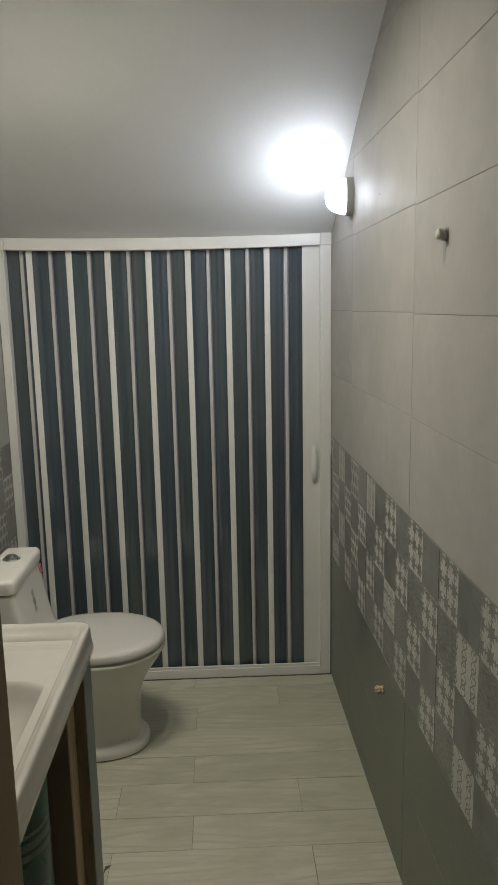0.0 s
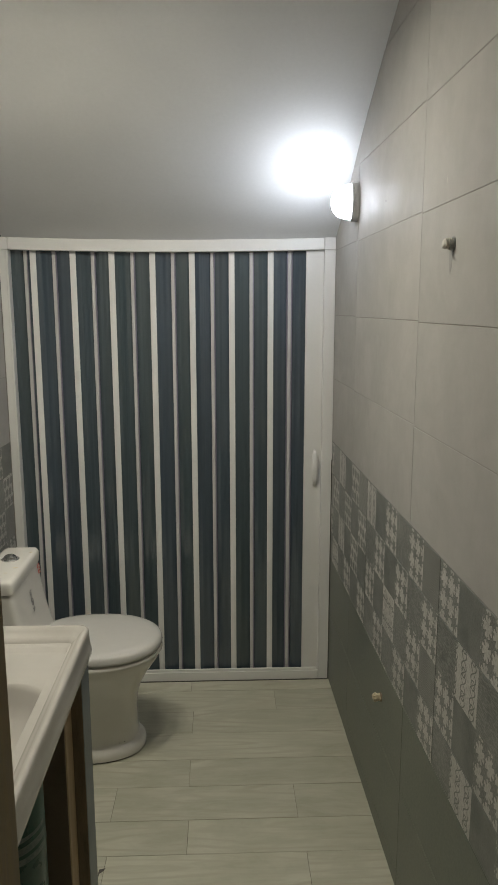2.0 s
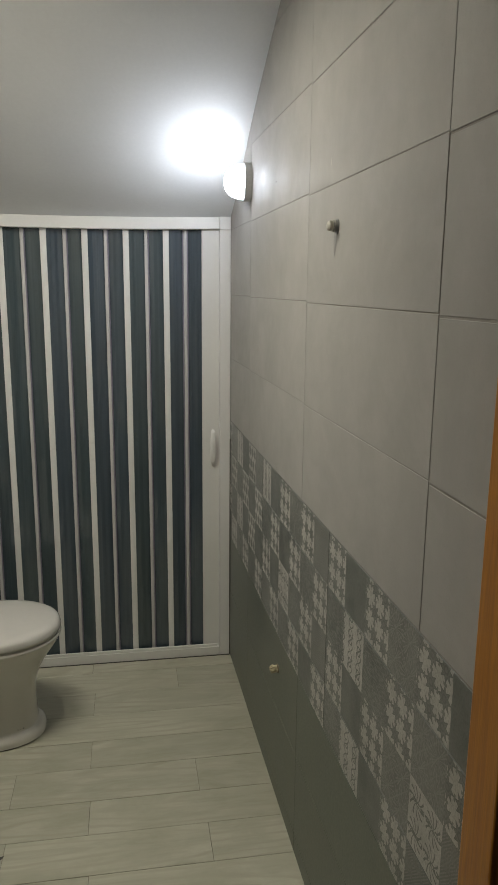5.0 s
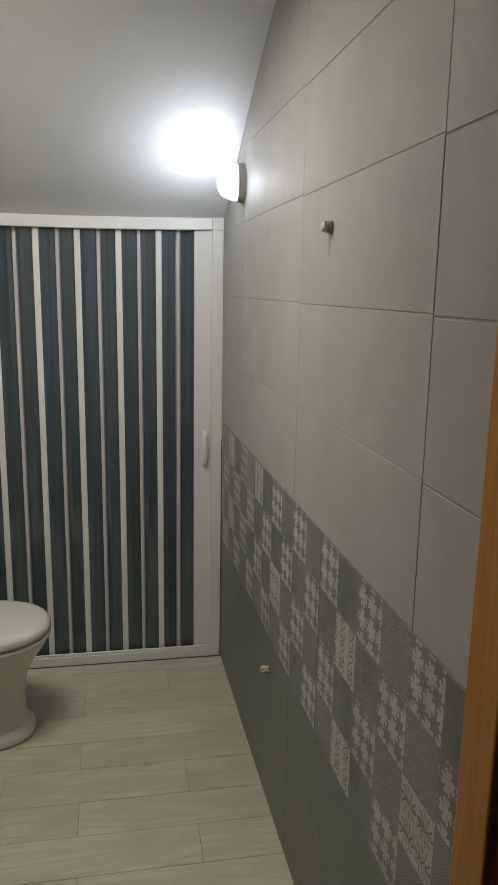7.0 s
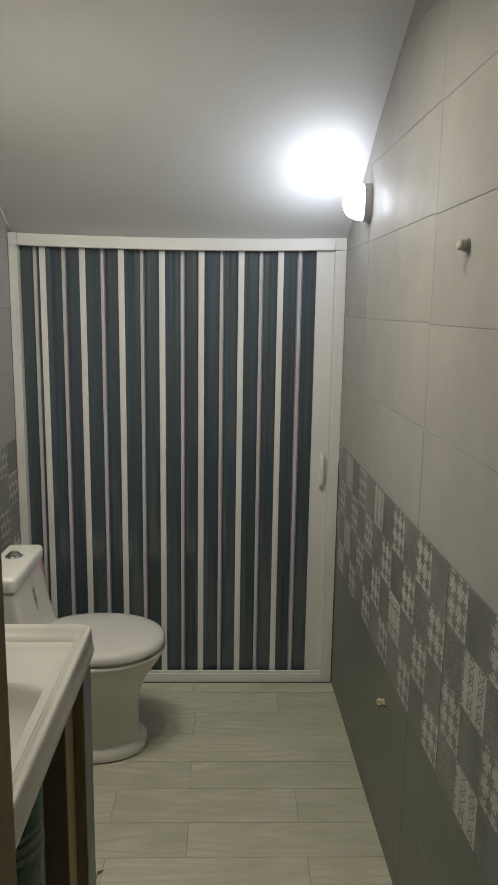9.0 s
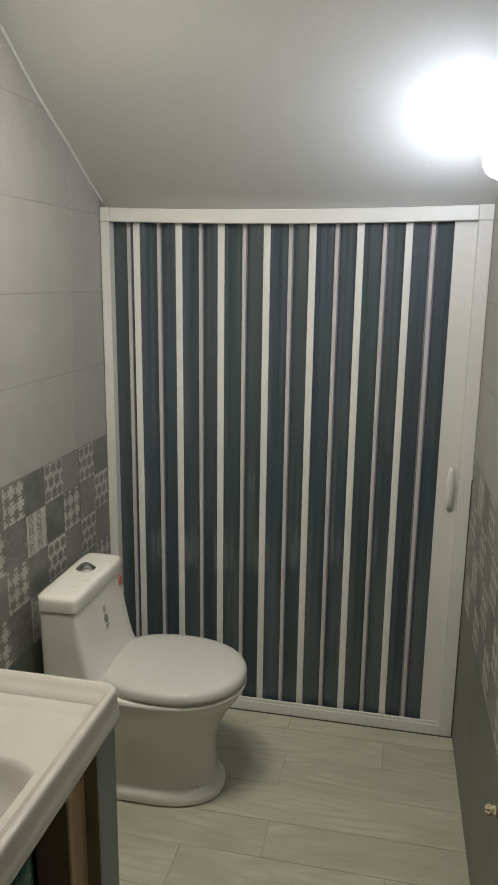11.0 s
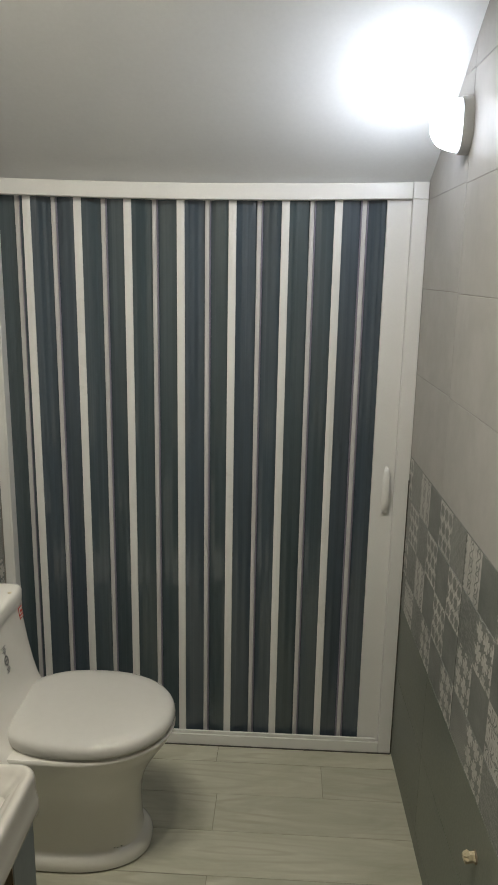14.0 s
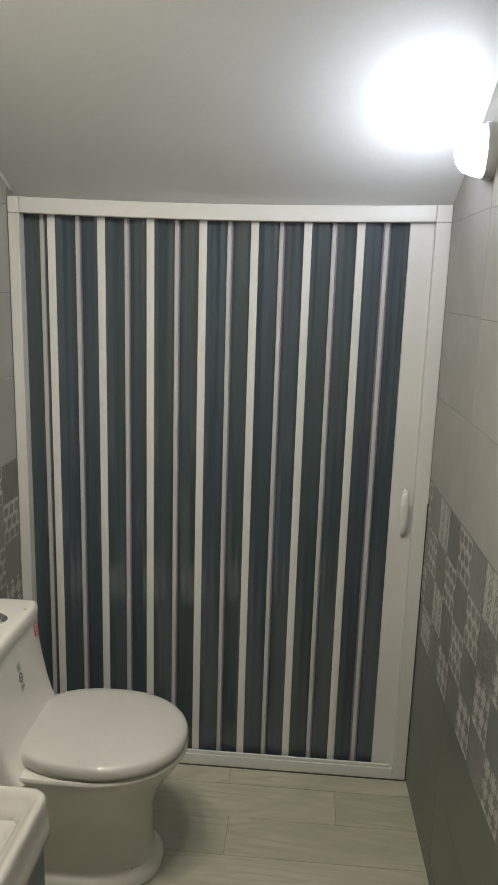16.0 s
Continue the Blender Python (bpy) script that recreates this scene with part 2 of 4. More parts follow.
def floor_wood():
    """Pale whitewashed wood-look planks, the grain along x, each plank with its own figure."""
    m, n, l, b = nodes_of("pale_wood_plank")
    grain = noise_node(n, l, place(n, l, (1.6, 14, 1), True), 2.0, 6, 0.6, 1.0)
    fine = noise_node(n, l, place(n, l, (5, 46, 1), True), 2.4, 4, 0.65, 0.6)
    cloud = noise_node(n, l, place(n, l, (1, 2.2, 1), True), 3.2, 5, 0.6, 0.5)
    wave = n.new("ShaderNodeTexWave")
    wave.wave_type, wave.rings_direction = "RINGS", "SPHERICAL"
    wave.inputs["Scale"].default_value, wave.inputs["Distortion"].default_value = 2.0, 6.0
    wave.inputs["Detail"].default_value, wave.inputs["Detail Scale"].default_value = 4, 1.2
    own = n.new("ShaderNodeMapping")
    own.inputs["Scale"].default_value = (0.8, 6, 1)
    shift = n.new("ShaderNodeCombineXYZ")
    chance = n.new("ShaderNodeObjectInfo").outputs["Random"]
    l.new(ramp(n, l, chance, 0, 1, -0.35, 0.35), shift.inputs[0])
    l.new(ramp(n, l, math_node(n, l, "FRACT", math_node(n, l, "MULTIPLY", chance, 7.3)), 0, 1, -0.45, 0.45), shift.inputs[1])
    l.new(shift.outputs[0], own.inputs["Location"])
    l.new(n.new("ShaderNodeTexCoord").outputs["Object"], own.inputs["Vector"])
    l.new(own.outputs[0], wave.inputs["Vector"])
    f = math_node(n, l, "ADD", math_node(n, l, "MULTIPLY", grain, 0.3), math_node(n, l, "MULTIPLY", cloud, 0.7))
    col = mixed(n, l, ramp(n, l, f, 0.33, 0.67), (0.358, 0.347, 0.262), (0.555, 0.542, 0.445))
    line = math_node(n, l, "MULTIPLY", ramp(n, l, wave.outputs["Fac"], 0.55, 1.0), ramp(n, l, cloud, 0.44, 0.64, 0.0, 0.50))
    col = mixed(n, l, line, col, (0.33, 0.295, 0.215))
    col = mixed(n, l, ramp(n, l, fine, 0.52, 0.80, 0, 0.24), col, (0.36, 0.33, 0.25))
    knot = n.new("ShaderNodeTexVoronoi")
    knot.inputs["Scale"].default_value = 1.7
    l.new(place(n, l, (1, 1.9, 1), True), knot.inputs["Vector"])
    col = mixed(n, l, ramp(n, l, knot.outputs["Distance"], 0.015, 0.075, 0.55, 0.0), col, (0.26, 0.22, 0.15))
    hsv = n.new("ShaderNodeHueSaturation")
    l.new(ramp(n, l, n.new("ShaderNodeObjectInfo").outputs["Random"], 0, 1, 0.93, 1.05), hsv.inputs["Value"])
    l.new(col, hsv.inputs["Color"])
    l.new(hsv.outputs[0], b.inputs["Base Color"])
    l.new(ramp(n, l, grain, 0.3, 0.7, 0.34, 0.50), b.inputs["Roughness"])
    bumped(n, l, b, math_node(n, l, "ADD", fine, grain), 0.06)
    return m


def patch_coords(n, l, repeat, stagger=0.0):
    """Coordinates -0.5..0.5 in each repeat of a square patch, with the radius and the angle; every row may be staggered."""
    uv = n.new("ShaderNodeUVMap").outputs[0]
    sep = n.new("ShaderNodeSeparateXYZ")
    l.new(uv, sep.inputs[0])
    out = []
    row_shift = math_node(n, l, "MULTIPLY", math_node(n, l, "FLOOR", math_node(n, l, "MULTIPLY", sep.outputs[1], repeat)), stagger)
    for i in (0, 1):
        along = math_node(n, l, "MULTIPLY", sep.outputs[i], repeat)
        if i == 0:
            along = math_node(n, l, "ADD", along, row_shift)
        out.append(math_node(n, l, "SUBTRACT", math_node(n, l, "FRACT", along), 0.5))
    u, v = out
    rad = math_node(n, l, "SQRT", math_node(n, l, "ADD", math_node(n, l, "MULTIPLY", u, u), math_node(n, l, "MULTIPLY", v, v)))
    ang = math_node(n, l, "ARCTAN2", v, u)
    return sep, u, v, rad, ang


def band(n, l, value, centre, half):
    """1 within half of centre."""
    return math_node(n, l, "LESS_THAN", math_node(n, l, "ABSOLUTE", math_node(n, l, "SUBTRACT", value, centre)), half)


def patch_material(name, motif):
    m, n, l, b = nodes_of(name)
    cloud = noise_node(n, l, place(n, l, (1, 1, 1), True), 9, 4)
    fine = noise_node(n, l, place(n, l), 220, 3)
    pale = mixed(n, l, ramp(n, l, cloud, 0.35, 0.65), (0.48, 0.465, 0.44), (0.58, 0.56, 0.53))
    grey = mixed(n, l, ramp(n, l, cloud, 0.35, 0.65), (0.150, 0.155, 0.146), (0.225, 0.225, 0.212))
    deep = mixed(n, l, ramp(n, l, cloud, 0.35, 0.65), (0.130, 0.140, 0.133), (0.205, 0.210, 0.198))
    mid = mixed(n, l, ramp(n, l, cloud, 0.35, 0.65), (0.235, 0.235, 0.22), (0.29, 0.287, 0.27))
    height = fine
    if motif in ("star", "bloom"):
        _, u, v, rad, ang = patch_coords(n, l, 2.6, 0.0) if motif == "star" else patch_coords(n, l, 3.0, 0.5)
        spikes = math_node(n, l, "ABSOLUTE", math_node(n, l, "SINE", math_node(n, l, "MULTIPLY", ang, 4.0)))
        if motif == "star":
            edge = math_node(n, l, "SUBTRACT", 0.49, math_node(n, l, "MULTIPLY", spikes, 0.21))
        else:
            lobes = math_node(n, l, "ABSOLUTE", math_node(n, l, "SINE", math_node(n, l, "MULTIPLY", ang, 2.0)))
            edge = math_node(n, l, "ADD", 0.25, math_node(n, l, "ADD", math_node(n, l, "MULTIPLY", lobes, 0.15), math_node(n, l, "MULTIPLY", spikes, 0.07)))
        star = math_node(n, l, "LESS_THAN", rad, edge)
        outline = math_node(n, l, "MULTIPLY", star, math_node(n, l, "GREATER_THAN", rad, math_node(n, l, "SUBTRACT", edge, 0.08)))
        ring = band(n, l, rad, 0.13, 0.035)
        petal = math_node(n, l, "MULTIPLY", math_node(n, l, "LESS_THAN", spikes, 0.25), star)
        marks = math_node(n, l, "MAXIMUM", outline, math_node(n, l, "MAXIMUM", ring, math_node(n, l, "MULTIPLY", petal, 0.6)))
        link = math_node(n, l, "MULTIPLY", band(n, l, math_node(n, l, "ABSOLUTE", u), 0.5, 0.06), band(n, l, v, 0.0, 0.13))
        link = math_node(n, l, "MAXIMUM", link, math_node(n, l, "MULTIPLY", band(n, l, math_node(n, l, "ABSOLUTE", v), 0.5, 0.06), band(n, l, u, 0.0, 0.13)))
        col = mixed(n, l, math_node(n, l, "MAXIMUM", star, link), pale, mixed(n, l, marks, mixed(n, l, 0.4, mid, grey), deep))
        height = math_node(n, l, "SUBTRACT", math_node(n, l, "MULTIPLY", fine, 0.3), star)
    elif motif == "curl":
        sep, u, v, rad, ang = patch_coords(n, l, 2.4)
        ring = band(n, l, rad, 0.19, 0.035)
        wave_a = math_node(n, l, "MULTIPLY", math_node(n, l, "SINE", math_node(n, l, "MULTIPLY", sep.outputs[1], 15.08)), 0.25)
        wave_b = math_node(n, l, "MULTIPLY", wave_a, -1.0)
        line = math_node(n, l, "MAXIMUM", band(n, l, u, wave_a, 0.045), band(n, l, u, wave_b, 0.045))
        marks = math_node(n, l, "MAXIMUM", ring, line)
        col = mixed(n, l, marks, pale, grey)
        height = math_node(n, l, "SUBTRACT", math_node(n, l, "MULTIPLY", fine, 0.3), marks)
    elif motif == "leaf":
        sep, u, v, rad, ang = patch_coords(n, l, 2.0)
        blades = math_node(n, l, "ABSOLUTE", math_node(n, l, "SINE", math_node(n, l, "ADD", math_node(n, l, "MULTIPLY", ang, 5.0), math_node(n, l, "MULTIPLY", rad, 6.0))))
        sprig = math_node(n, l, "MULTIPLY", math_node(n, l, "LESS_THAN", blades, 0.42), band(n, l, rad, 0.27, 0.20))
        row = math_node(n, l, "MULTIPLY", band(n, l, v, 0.0, 0.07), math_node(n, l, "GREATER_THAN", noise_node(n, l, place(n, l), 160, 2), 0.48))
        marks = math_node(n, l, "MAXIMUM", sprig, row)
        col = mixed(n, l, marks, pale, grey)
        height = math_node(n, l, "SUBTRACT", math_node(n, l, "MULTIPLY", fine, 0.3), marks)
    elif motif == "relief":
        sep, u, v, rad, ang = patch_coords(n, l, 2.0)
        rays = math_node(n, l, "ABSOLUTE", math_node(n, l, "SINE", math_node(n, l, "MULTIPLY", ang, 10.0)))
        fern = math_node(n, l, "MULTIPLY", math_node(n, l, "LESS_THAN", rays, 0.45), math_node(n, l, "LESS_THAN", rad, 0.55))
        au, av = math_node(n, l, "ABSOLUTE", u), math_node(n, l, "ABSOLUTE", v)
        cross = math_node(n, l, "LESS_THAN", math_node(n, l, "ABSOLUTE", math_node(n, l, "SUBTRACT", au, av)), 0.035)
        bow = band(n, l, math_node(n, l, "ADD", au, av), 0.5, 0.03)
        marks = math_node(n, l, "MAXIMUM", math_node(n, l, "MULTIPLY", fern, 0.85), math_node(n, l, "MULTIPLY", math_node(n, l, "MAXIMUM", cross, bow), 0.6))
        col = mixed(n, l, marks, mixed(n, l, 0.35, grey, mid), (0.315, 0.312, 0.292))
        height = marks
    elif motif == "lined":
        sep, u, v, rad, ang = patch_coords(n, l, 2.0)
        diag = math_node(n, l, "ADD", math_node(n, l, "ABSOLUTE", u), math_node(n, l, "ABSOLUTE", v))
        marks = math_node(n, l, "GREATER_THAN", math_node(n, l, "SINE", math_node(n, l, "MULTIPLY", diag, 60.0)), 0.1)
        col = mixed(n, l, marks, grey, mid)
        height = marks
    elif motif == "woven":
        sep, u, v, rad, ang = patch_coords(n, l, 1.0)
        tex = noise_node(n, l, place(n, l, (1, 1, 4)), 70, 3)
        marks = ramp(n, l, tex, 0.45, 0.6)
        col = mixed(n, l, marks, deep, mid)
        height = marks
    else:
        col = deep
    worn = noise_node(n, l, place(n, l, (1, 1, 1), True), 22, 5, 0.72)
    col = mixed(n, l, ramp(n, l, worn, 0.50, 0.74, 0, 0.40), col, (0.26, 0.255, 0.238))
    weave = noise_node(n, l, place(n, l, (1, 1, 2.2)), 330, 2, 0.7)
    col = mixed(n, l, ramp(n, l, weave, 0.50, 0.68, 0, 0.20), col, (0.30, 0.295, 0.275))
    l.new(mixed(n, l, ramp(n, l, fine, 0.46, 0.66, 0, 0.30), col, (0.09, 0.092, 0.085)), b.inputs["Base Color"])
    b.inputs["Roughness"].default_value = 0.45
    bumped(n, l, b, height, 0.25, 0.001)
    return m


PLANK = floor_wood()
MOTIFS = ["plain", "lined", "relief", "woven", "star", "curl", "leaf", "bloom"]
PATCH = [patch_material("patch_" + k, k) for k in MOTIFS]


# ---- mesh helpers ----
def part(name, bm, material, parent=None, label="", smooth=None):
    """Links a bmesh as one mesh object, under a thing or a part if one is given."""
    me = bpy.data.meshes.new(name)
    bmesh.ops.recalc_face_normals(bm, faces=bm.faces)
    if smooth is not None:
        for f in bm.faces:
            f.smooth = True
        for e in bm.edges:
            e.smooth = len(e.link_faces) == 2 and e.calc_face_angle(0) < radians(smooth)
    bm.to_mesh(me)
    bm.free()
    for mm in (material if isinstance(material, list) else [material]):
        me.materials.append(mm)
    ob = new(name, me)
    ob.parent = parent
    if label:
        tagged(ob, label)
    return ob


def thing(name, label, category, at=(0, 0, 0), group="", kind=""):
    return tagged(new(name), label, category, group, kind) if at == (0, 0, 0) else moved(tagged(new(name), label, category, group, kind), at)


def moved(ob, at):
    ob.location = at
    return ob


def box(x0, x1, y0, y1, z0, z1, bevel=0.0, seg=2, bm=None):
    """A box between two corners, its edges rounded."""
    own = bmesh.new()
    bmesh.ops.create_cube(own, size=1)
    for v in own.verts:
        v.co = ((x0 + x1) / 2 + v.co.x * (x1 - x0), (y0 + y1) / 2 + v.co.y * (y1 - y0), (z0 + z1) / 2 + v.co.z * (z1 - z0))
    if bevel:
        bmesh.ops.bevel(own, geom=own.edges[:], offset=bevel, segments=seg, affect="EDGES", profile=0.5)
    if bm is None:
        return own
    return join(bm, own)


def join(bm, other):
    me = bpy.data.meshes.new("joined")
    other.to_mesh(me)
    other.free()
    bm.from_mesh(me)
    bpy.data.meshes.remove(me)
    return bm


def loft(rings, cap=True, close=True):
    """Skins a list of rings with the same number of points."""
    bm = bmesh.new()
    rows = [[bm.verts.new(p) for p in r] for r in rings]
    k = len(rows[0])
    for a, b in zip(rows, rows[1:]):
        for i in range(k if close else k - 1):
            bm.faces.new((a[i], a[(i + 1) % k], b[(i + 1) % k], b[i]))
    if cap:
        bm.faces.new(rows[0][::-1])
        bm.faces.new(rows[-1])
    return bm


def extrude_profile(points, axis, a, b):
    """A closed profile, given in the two other axes, drawn out along axis from a to b."""
    def put(p, q):
        return (q, *p) if axis == "x" else (p[0], q, p[1]) if axis == "y" else (*p, q)
    return loft([[put(p, a) for p in points], [put(p, b) for p in points]])


# ---- structure ----
def structure(name, bm, material, label, category, smooth=None):
    ob = part(name, bm, material, None, label, smooth)
    return tagged(ob, "", category, "", "structure")


wall_east = structure("wall_east", box(XR + 0.0013, XR + 0.16, Y_FAR, 3.2, -0.05, 2.80), GROUT, "wall of grey stone-look tiles with a patchwork band", "wall")
wall_east.matrix_world = Matrix.Translation((XR, YD, 0)) @ Matrix.Rotation(SKEW, 4, "Z") @ Matrix.Translation((-XR, -YD, 0))
wall_west = structure("wall_west", box(XL - 0.16, XL - 0.0013, Y_FAR, 3.14, -0.05, 2.80), GROUT, "wall of grey stone-look tiles with a patchwork band", "wall")
structure("wall_north", box(XL - 0.16, XR + 0.16, 3.14, 3.26, -0.05, 2.80), PLASTER, "plain plaster wall behind the folding door", "wall")

ceiling_rows = []
for x, right in ((XL - 0.05, -0.04), (XL, 0.0), (XR, 1.0), (XR + 0.12, 1.1)):
    under = [(x, y, ceil_z(y, right)) for y in CEIL_Y]
    ceiling_rows.append(under + [(x, 0.72, 2.80), (x, 3.14, 2.80)])
structure("ceiling", loft(ceiling_rows), PAINT, "white painted ceiling sloping down to the folding door", "ceiling", 30)

# the wall with the doorway, in three pieces, and the hall outside it
wall_south = None
south = [(XL - 0.16, DOOR_L - 0.045, 0, 2.80), (DOOR_R + 0.045, XR + 0.6, 0, 2.80), (DOOR_L - 0.045, DOOR_R + 0.045, 2.09, 2.75)]
for i, (xa, xb, za, zb) in enumerate(south):
    ob = structure("wall_south" if i == 0 else "wall_south_side" if i == 1 else "wall_south_lintel", box(xa, xb, Y_NEAR + 0.004, Y_FAR - 0.004, za, zb), PLASTER, "wall round the doorway, tiled inside", "wall")
    wall_south = wall_south or ob
structure("hall_wall_west", box(-1.3, -1.2, -1.6, Y_NEAR, -0.05, 2.6), PLASTER, "plain hall wall", "wall")
structure("hall_wall_east", box(1.2, 1.3, -1.6, Y_NEAR, -0.05, 2.6), PLASTER, "plain hall wall", "wall")
structure("hall_wall_south", box(-1.3, 1.3, -1.7, -1.6, -0.05, 2.6), PLASTER, "plain hall wall", "wall")
structure("hall_wall_north_west", box(-1.3, XL - 0.16, Y_NEAR, Y_NEAR + 0.1, -0.05, 2.6), PLASTER, "plain hall wall", "wall")
structure("hall_ceiling", box(-1.3, 1.3, -1.7, Y_NEAR + 0.004, 2.6, 2.75), PAINT, "plain white hall ceiling", "ceiling")
structure("hall_floor", box(-1.3, 1.3, -1.7, Y_FAR - 0.02, -0.12, -0.003), HALL_FLOOR, "plain brown hall floor", "floor")
floor = structure("floor", box(XL - 0.16, XR + 0.16, Y_FAR - 0.02, 3.2, -0.12, -0.0016), FLOOR_GROUT, "pale wood-look plank floor with thin dark joints", "floor")

# ---- doorway: pine posts ----
frame_1 = tagged(new("door_frame"), "orange varnished pine door frame with knots", "door frame", "", "structure")


def post(x0, x1, material, label):
    bm = box(x0, x1, Y_NEAR, Y_FAR, -0.01, 2.09, 0.004, 2)
    return part("post", bm, material, frame_1, label)


right_post = post(DOOR_R, DOOR_R + 0.045, PINE, "orange varnished pine post")
left_post = post(DOOR_L - 0.045, DOOR_L, DULL_PINE, "dull brown pine post")
part("head", box(DOOR_L, DOOR_R, Y_NEAR, Y_FAR, 2.045, 2.09, 0.003, 1), PINE, frame_1)
for ky, kz, kr in ((0.755, 1.26, 0.008), (0.79, 0.62, 0.006)):
    bm = bmesh.new()
    bmesh.ops.create_circle(bm, cap_ends=True, radius=kr, segments=14, matrix=pose(DOOR_R - 0.0008, ky, kz, 0, -90, 0) @ Matrix.Diagonal((1.5, 1, 1, 1)))
    part("knot", bm, ROUGH_WOOD, right_post, "dark round knot")


# ---- folding door ----
folding = tagged(new("folding_door"), "closed folding plastic door with dark panels and white stripes", "door")
folding.location = (0, YD, 0)
inv = Matrix.Translation((0, -YD, 0))


def fpart(name, bm, material, parent=None, label="", smooth=None):
    bmesh.ops.transform(bm, matrix=inv, verts=bm.verts)
    return part(name, bm, material, parent or folding, label, smooth)


def rail_mesh(x0, x1, y0, y1, z0, z1, sag, bevel):
    bm = box(x0, x1, y0, y1, z0, z1, bevel, 2)
    cuts = 14
    for i in range(1, cuts):
        x = x0 + (x1 - x0) * i / cuts
        bmesh.ops.bisect_plane(bm, geom=bm.verts[:] + bm.edges[:] + bm.faces[:], plane_co=(x, 0, 0), plane_no=(1, 0, 0))
    for v in bm.verts:
        u = (v.co.x - x0) / (x1 - x0)
        v.co.z -= sag * 4 * u * (1 - u)
    return bm


fpart("top_rail", rail_mesh(JAMB_L + 0.0006, XR - 0.0462, YD - 0.002, 3.10, 1.823, 1.869, 0.009, 0.003), PVC, None, "white plastic top rail")
fpart("corner_cap", box(XL + 0.001, JAMB_L, YD - 0.001, 3.10, 1.823, 1.870, 0.002), PVC)
fpart("corner_cap", box(XR - 0.0455, XR - 0.001, YD - 0.001, 3.10, 1.823, 1.870, 0.002), PVC)
fpart("jamb", box(XR - 0.0455, XR - 0.001, YD, 3.10, 0.0, 1.8225, 0.002), PVC, None, "white plastic jamb")
fpart("jamb", box(XL + 0.001, JAMB_L - 0.0075, YD, 3.10, 0.0, 1.8225, 0.002), PVC, None, "white plastic jamb")
fpart("jamb_lip", box(JAMB_L - 0.0071, JAMB_L, YD - 0.003, 3.10, 0.0, 1.8222, 0.0015), PVC, None, "bright narrow jamb lip")
fpart("sill", box(JAMB_L + 0.0006, XR - 0.0462, YD - 0.002, YD + 0.010, 0.0, 0.041, 0.002), PVC, None, "white plastic floor sill")
fpart("sill_lip", box(JAMB_L + 0.004, XR - 0.055, YD + 0.002, YD + 0.010, 0.0413, 0.053, 0.0015), PVC, None, "bright narrow track lip")
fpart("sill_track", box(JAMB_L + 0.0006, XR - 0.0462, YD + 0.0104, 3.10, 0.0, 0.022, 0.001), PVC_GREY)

fpart("seam", box(XR - 0.0036, XR - 0.0003, YD - 0.0032, YD - 0.0004, 0.0, 0.98), GAP, None, "dark dirty gap beside the tiles")
fpart("seam", box(XL + 0.005, XR - 0.004, YD - 0.0062, YD - 0.0022, 0.0004, 0.0034), GAP, None, "thin dark gap at the floor")

WIDE = [-0.6090, -0.4545, -0.3035, -0.1440, 0.0112, 0.1682, 0.3235]
NARROW = [-0.6420, -0.5310, -0.3795, -0.2250, -0.0655, 0.0900, 0.2460, 0.4000]
Y_STRIPE, Y_BACK = YD + 0.018, YD + 0.034


def stripe(width, depth, label):
    bm = bmesh.new()
    pts = [(-width / 2, depth), (-width / 2, 0.0015), (-width / 2 + 0.0015, 0.0), (0, -0.0008), (width / 2 - 0.0015, 0), (width / 2, 0.0015), (width / 2, depth)]
    bm.free()
    bm = loft([[(x, y, 0.024) for x, y in pts], [(x, y, 1.835) for x, y in pts]])
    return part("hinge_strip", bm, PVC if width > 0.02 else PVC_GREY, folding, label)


wide_strip = stripe(0.0236, 0.008, "wide white hinge strip")
wide_strip.location = (WIDE[0], Y_STRIPE - YD, 0)
narrow_strip = stripe(0.0132, 0.006, "narrow grey-white hinge strip")
narrow_strip.location = (NARROW[0], Y_BACK - 0.004 - YD, 0)
for src, xs, yy in ((wide_strip, WIDE, Y_STRIPE), (narrow_strip, NARROW, Y_BACK - 0.004)):
    for x in xs[1:]:
        ob = new("hinge_strip", src.data)
        ob.parent = folding
        tagged(ob, src["label"])
        ob.location = (x, yy - YD, 0)

# each narrow strip has a violet-grey seal beside it, the last one on both sides
seal_bm = loft([[(x, y, z) for x, y in ((0, 0.004), (0.0012, 0.0005), (0.0034, 0.0005), (0.0050, 0.003), (0.0050, 0.006), (0, 0.006))] for z in (0.024, 1.835)])
seal = part("hinge_seal", seal_bm, SEAL, folding, "thin violet-grey seal")
for k, x in enumerate([v + 0.0068 for v in NARROW] + [NARROW[-1] - 0.0120, NARROW[0] + 0.0118]):
    ob = seal if k == 0 else new("hinge_seal", seal.data)
    ob.parent = folding
    tagged(ob, "thin violet-grey seal")
    ob.location = (x, Y_BACK - 0.006 - YD, 0)

edges = sorted([(x, 0.0118, Y_STRIPE) for x in WIDE] + [(x, 0.0066, Y_BACK) for x in NARROW])
stops = [(JAMB_L - 0.002, 0.0, Y_BACK)] + edges + [(0.4680, 0.0, Y_STRIPE + 0.004)]
rnd = random.Random(4)
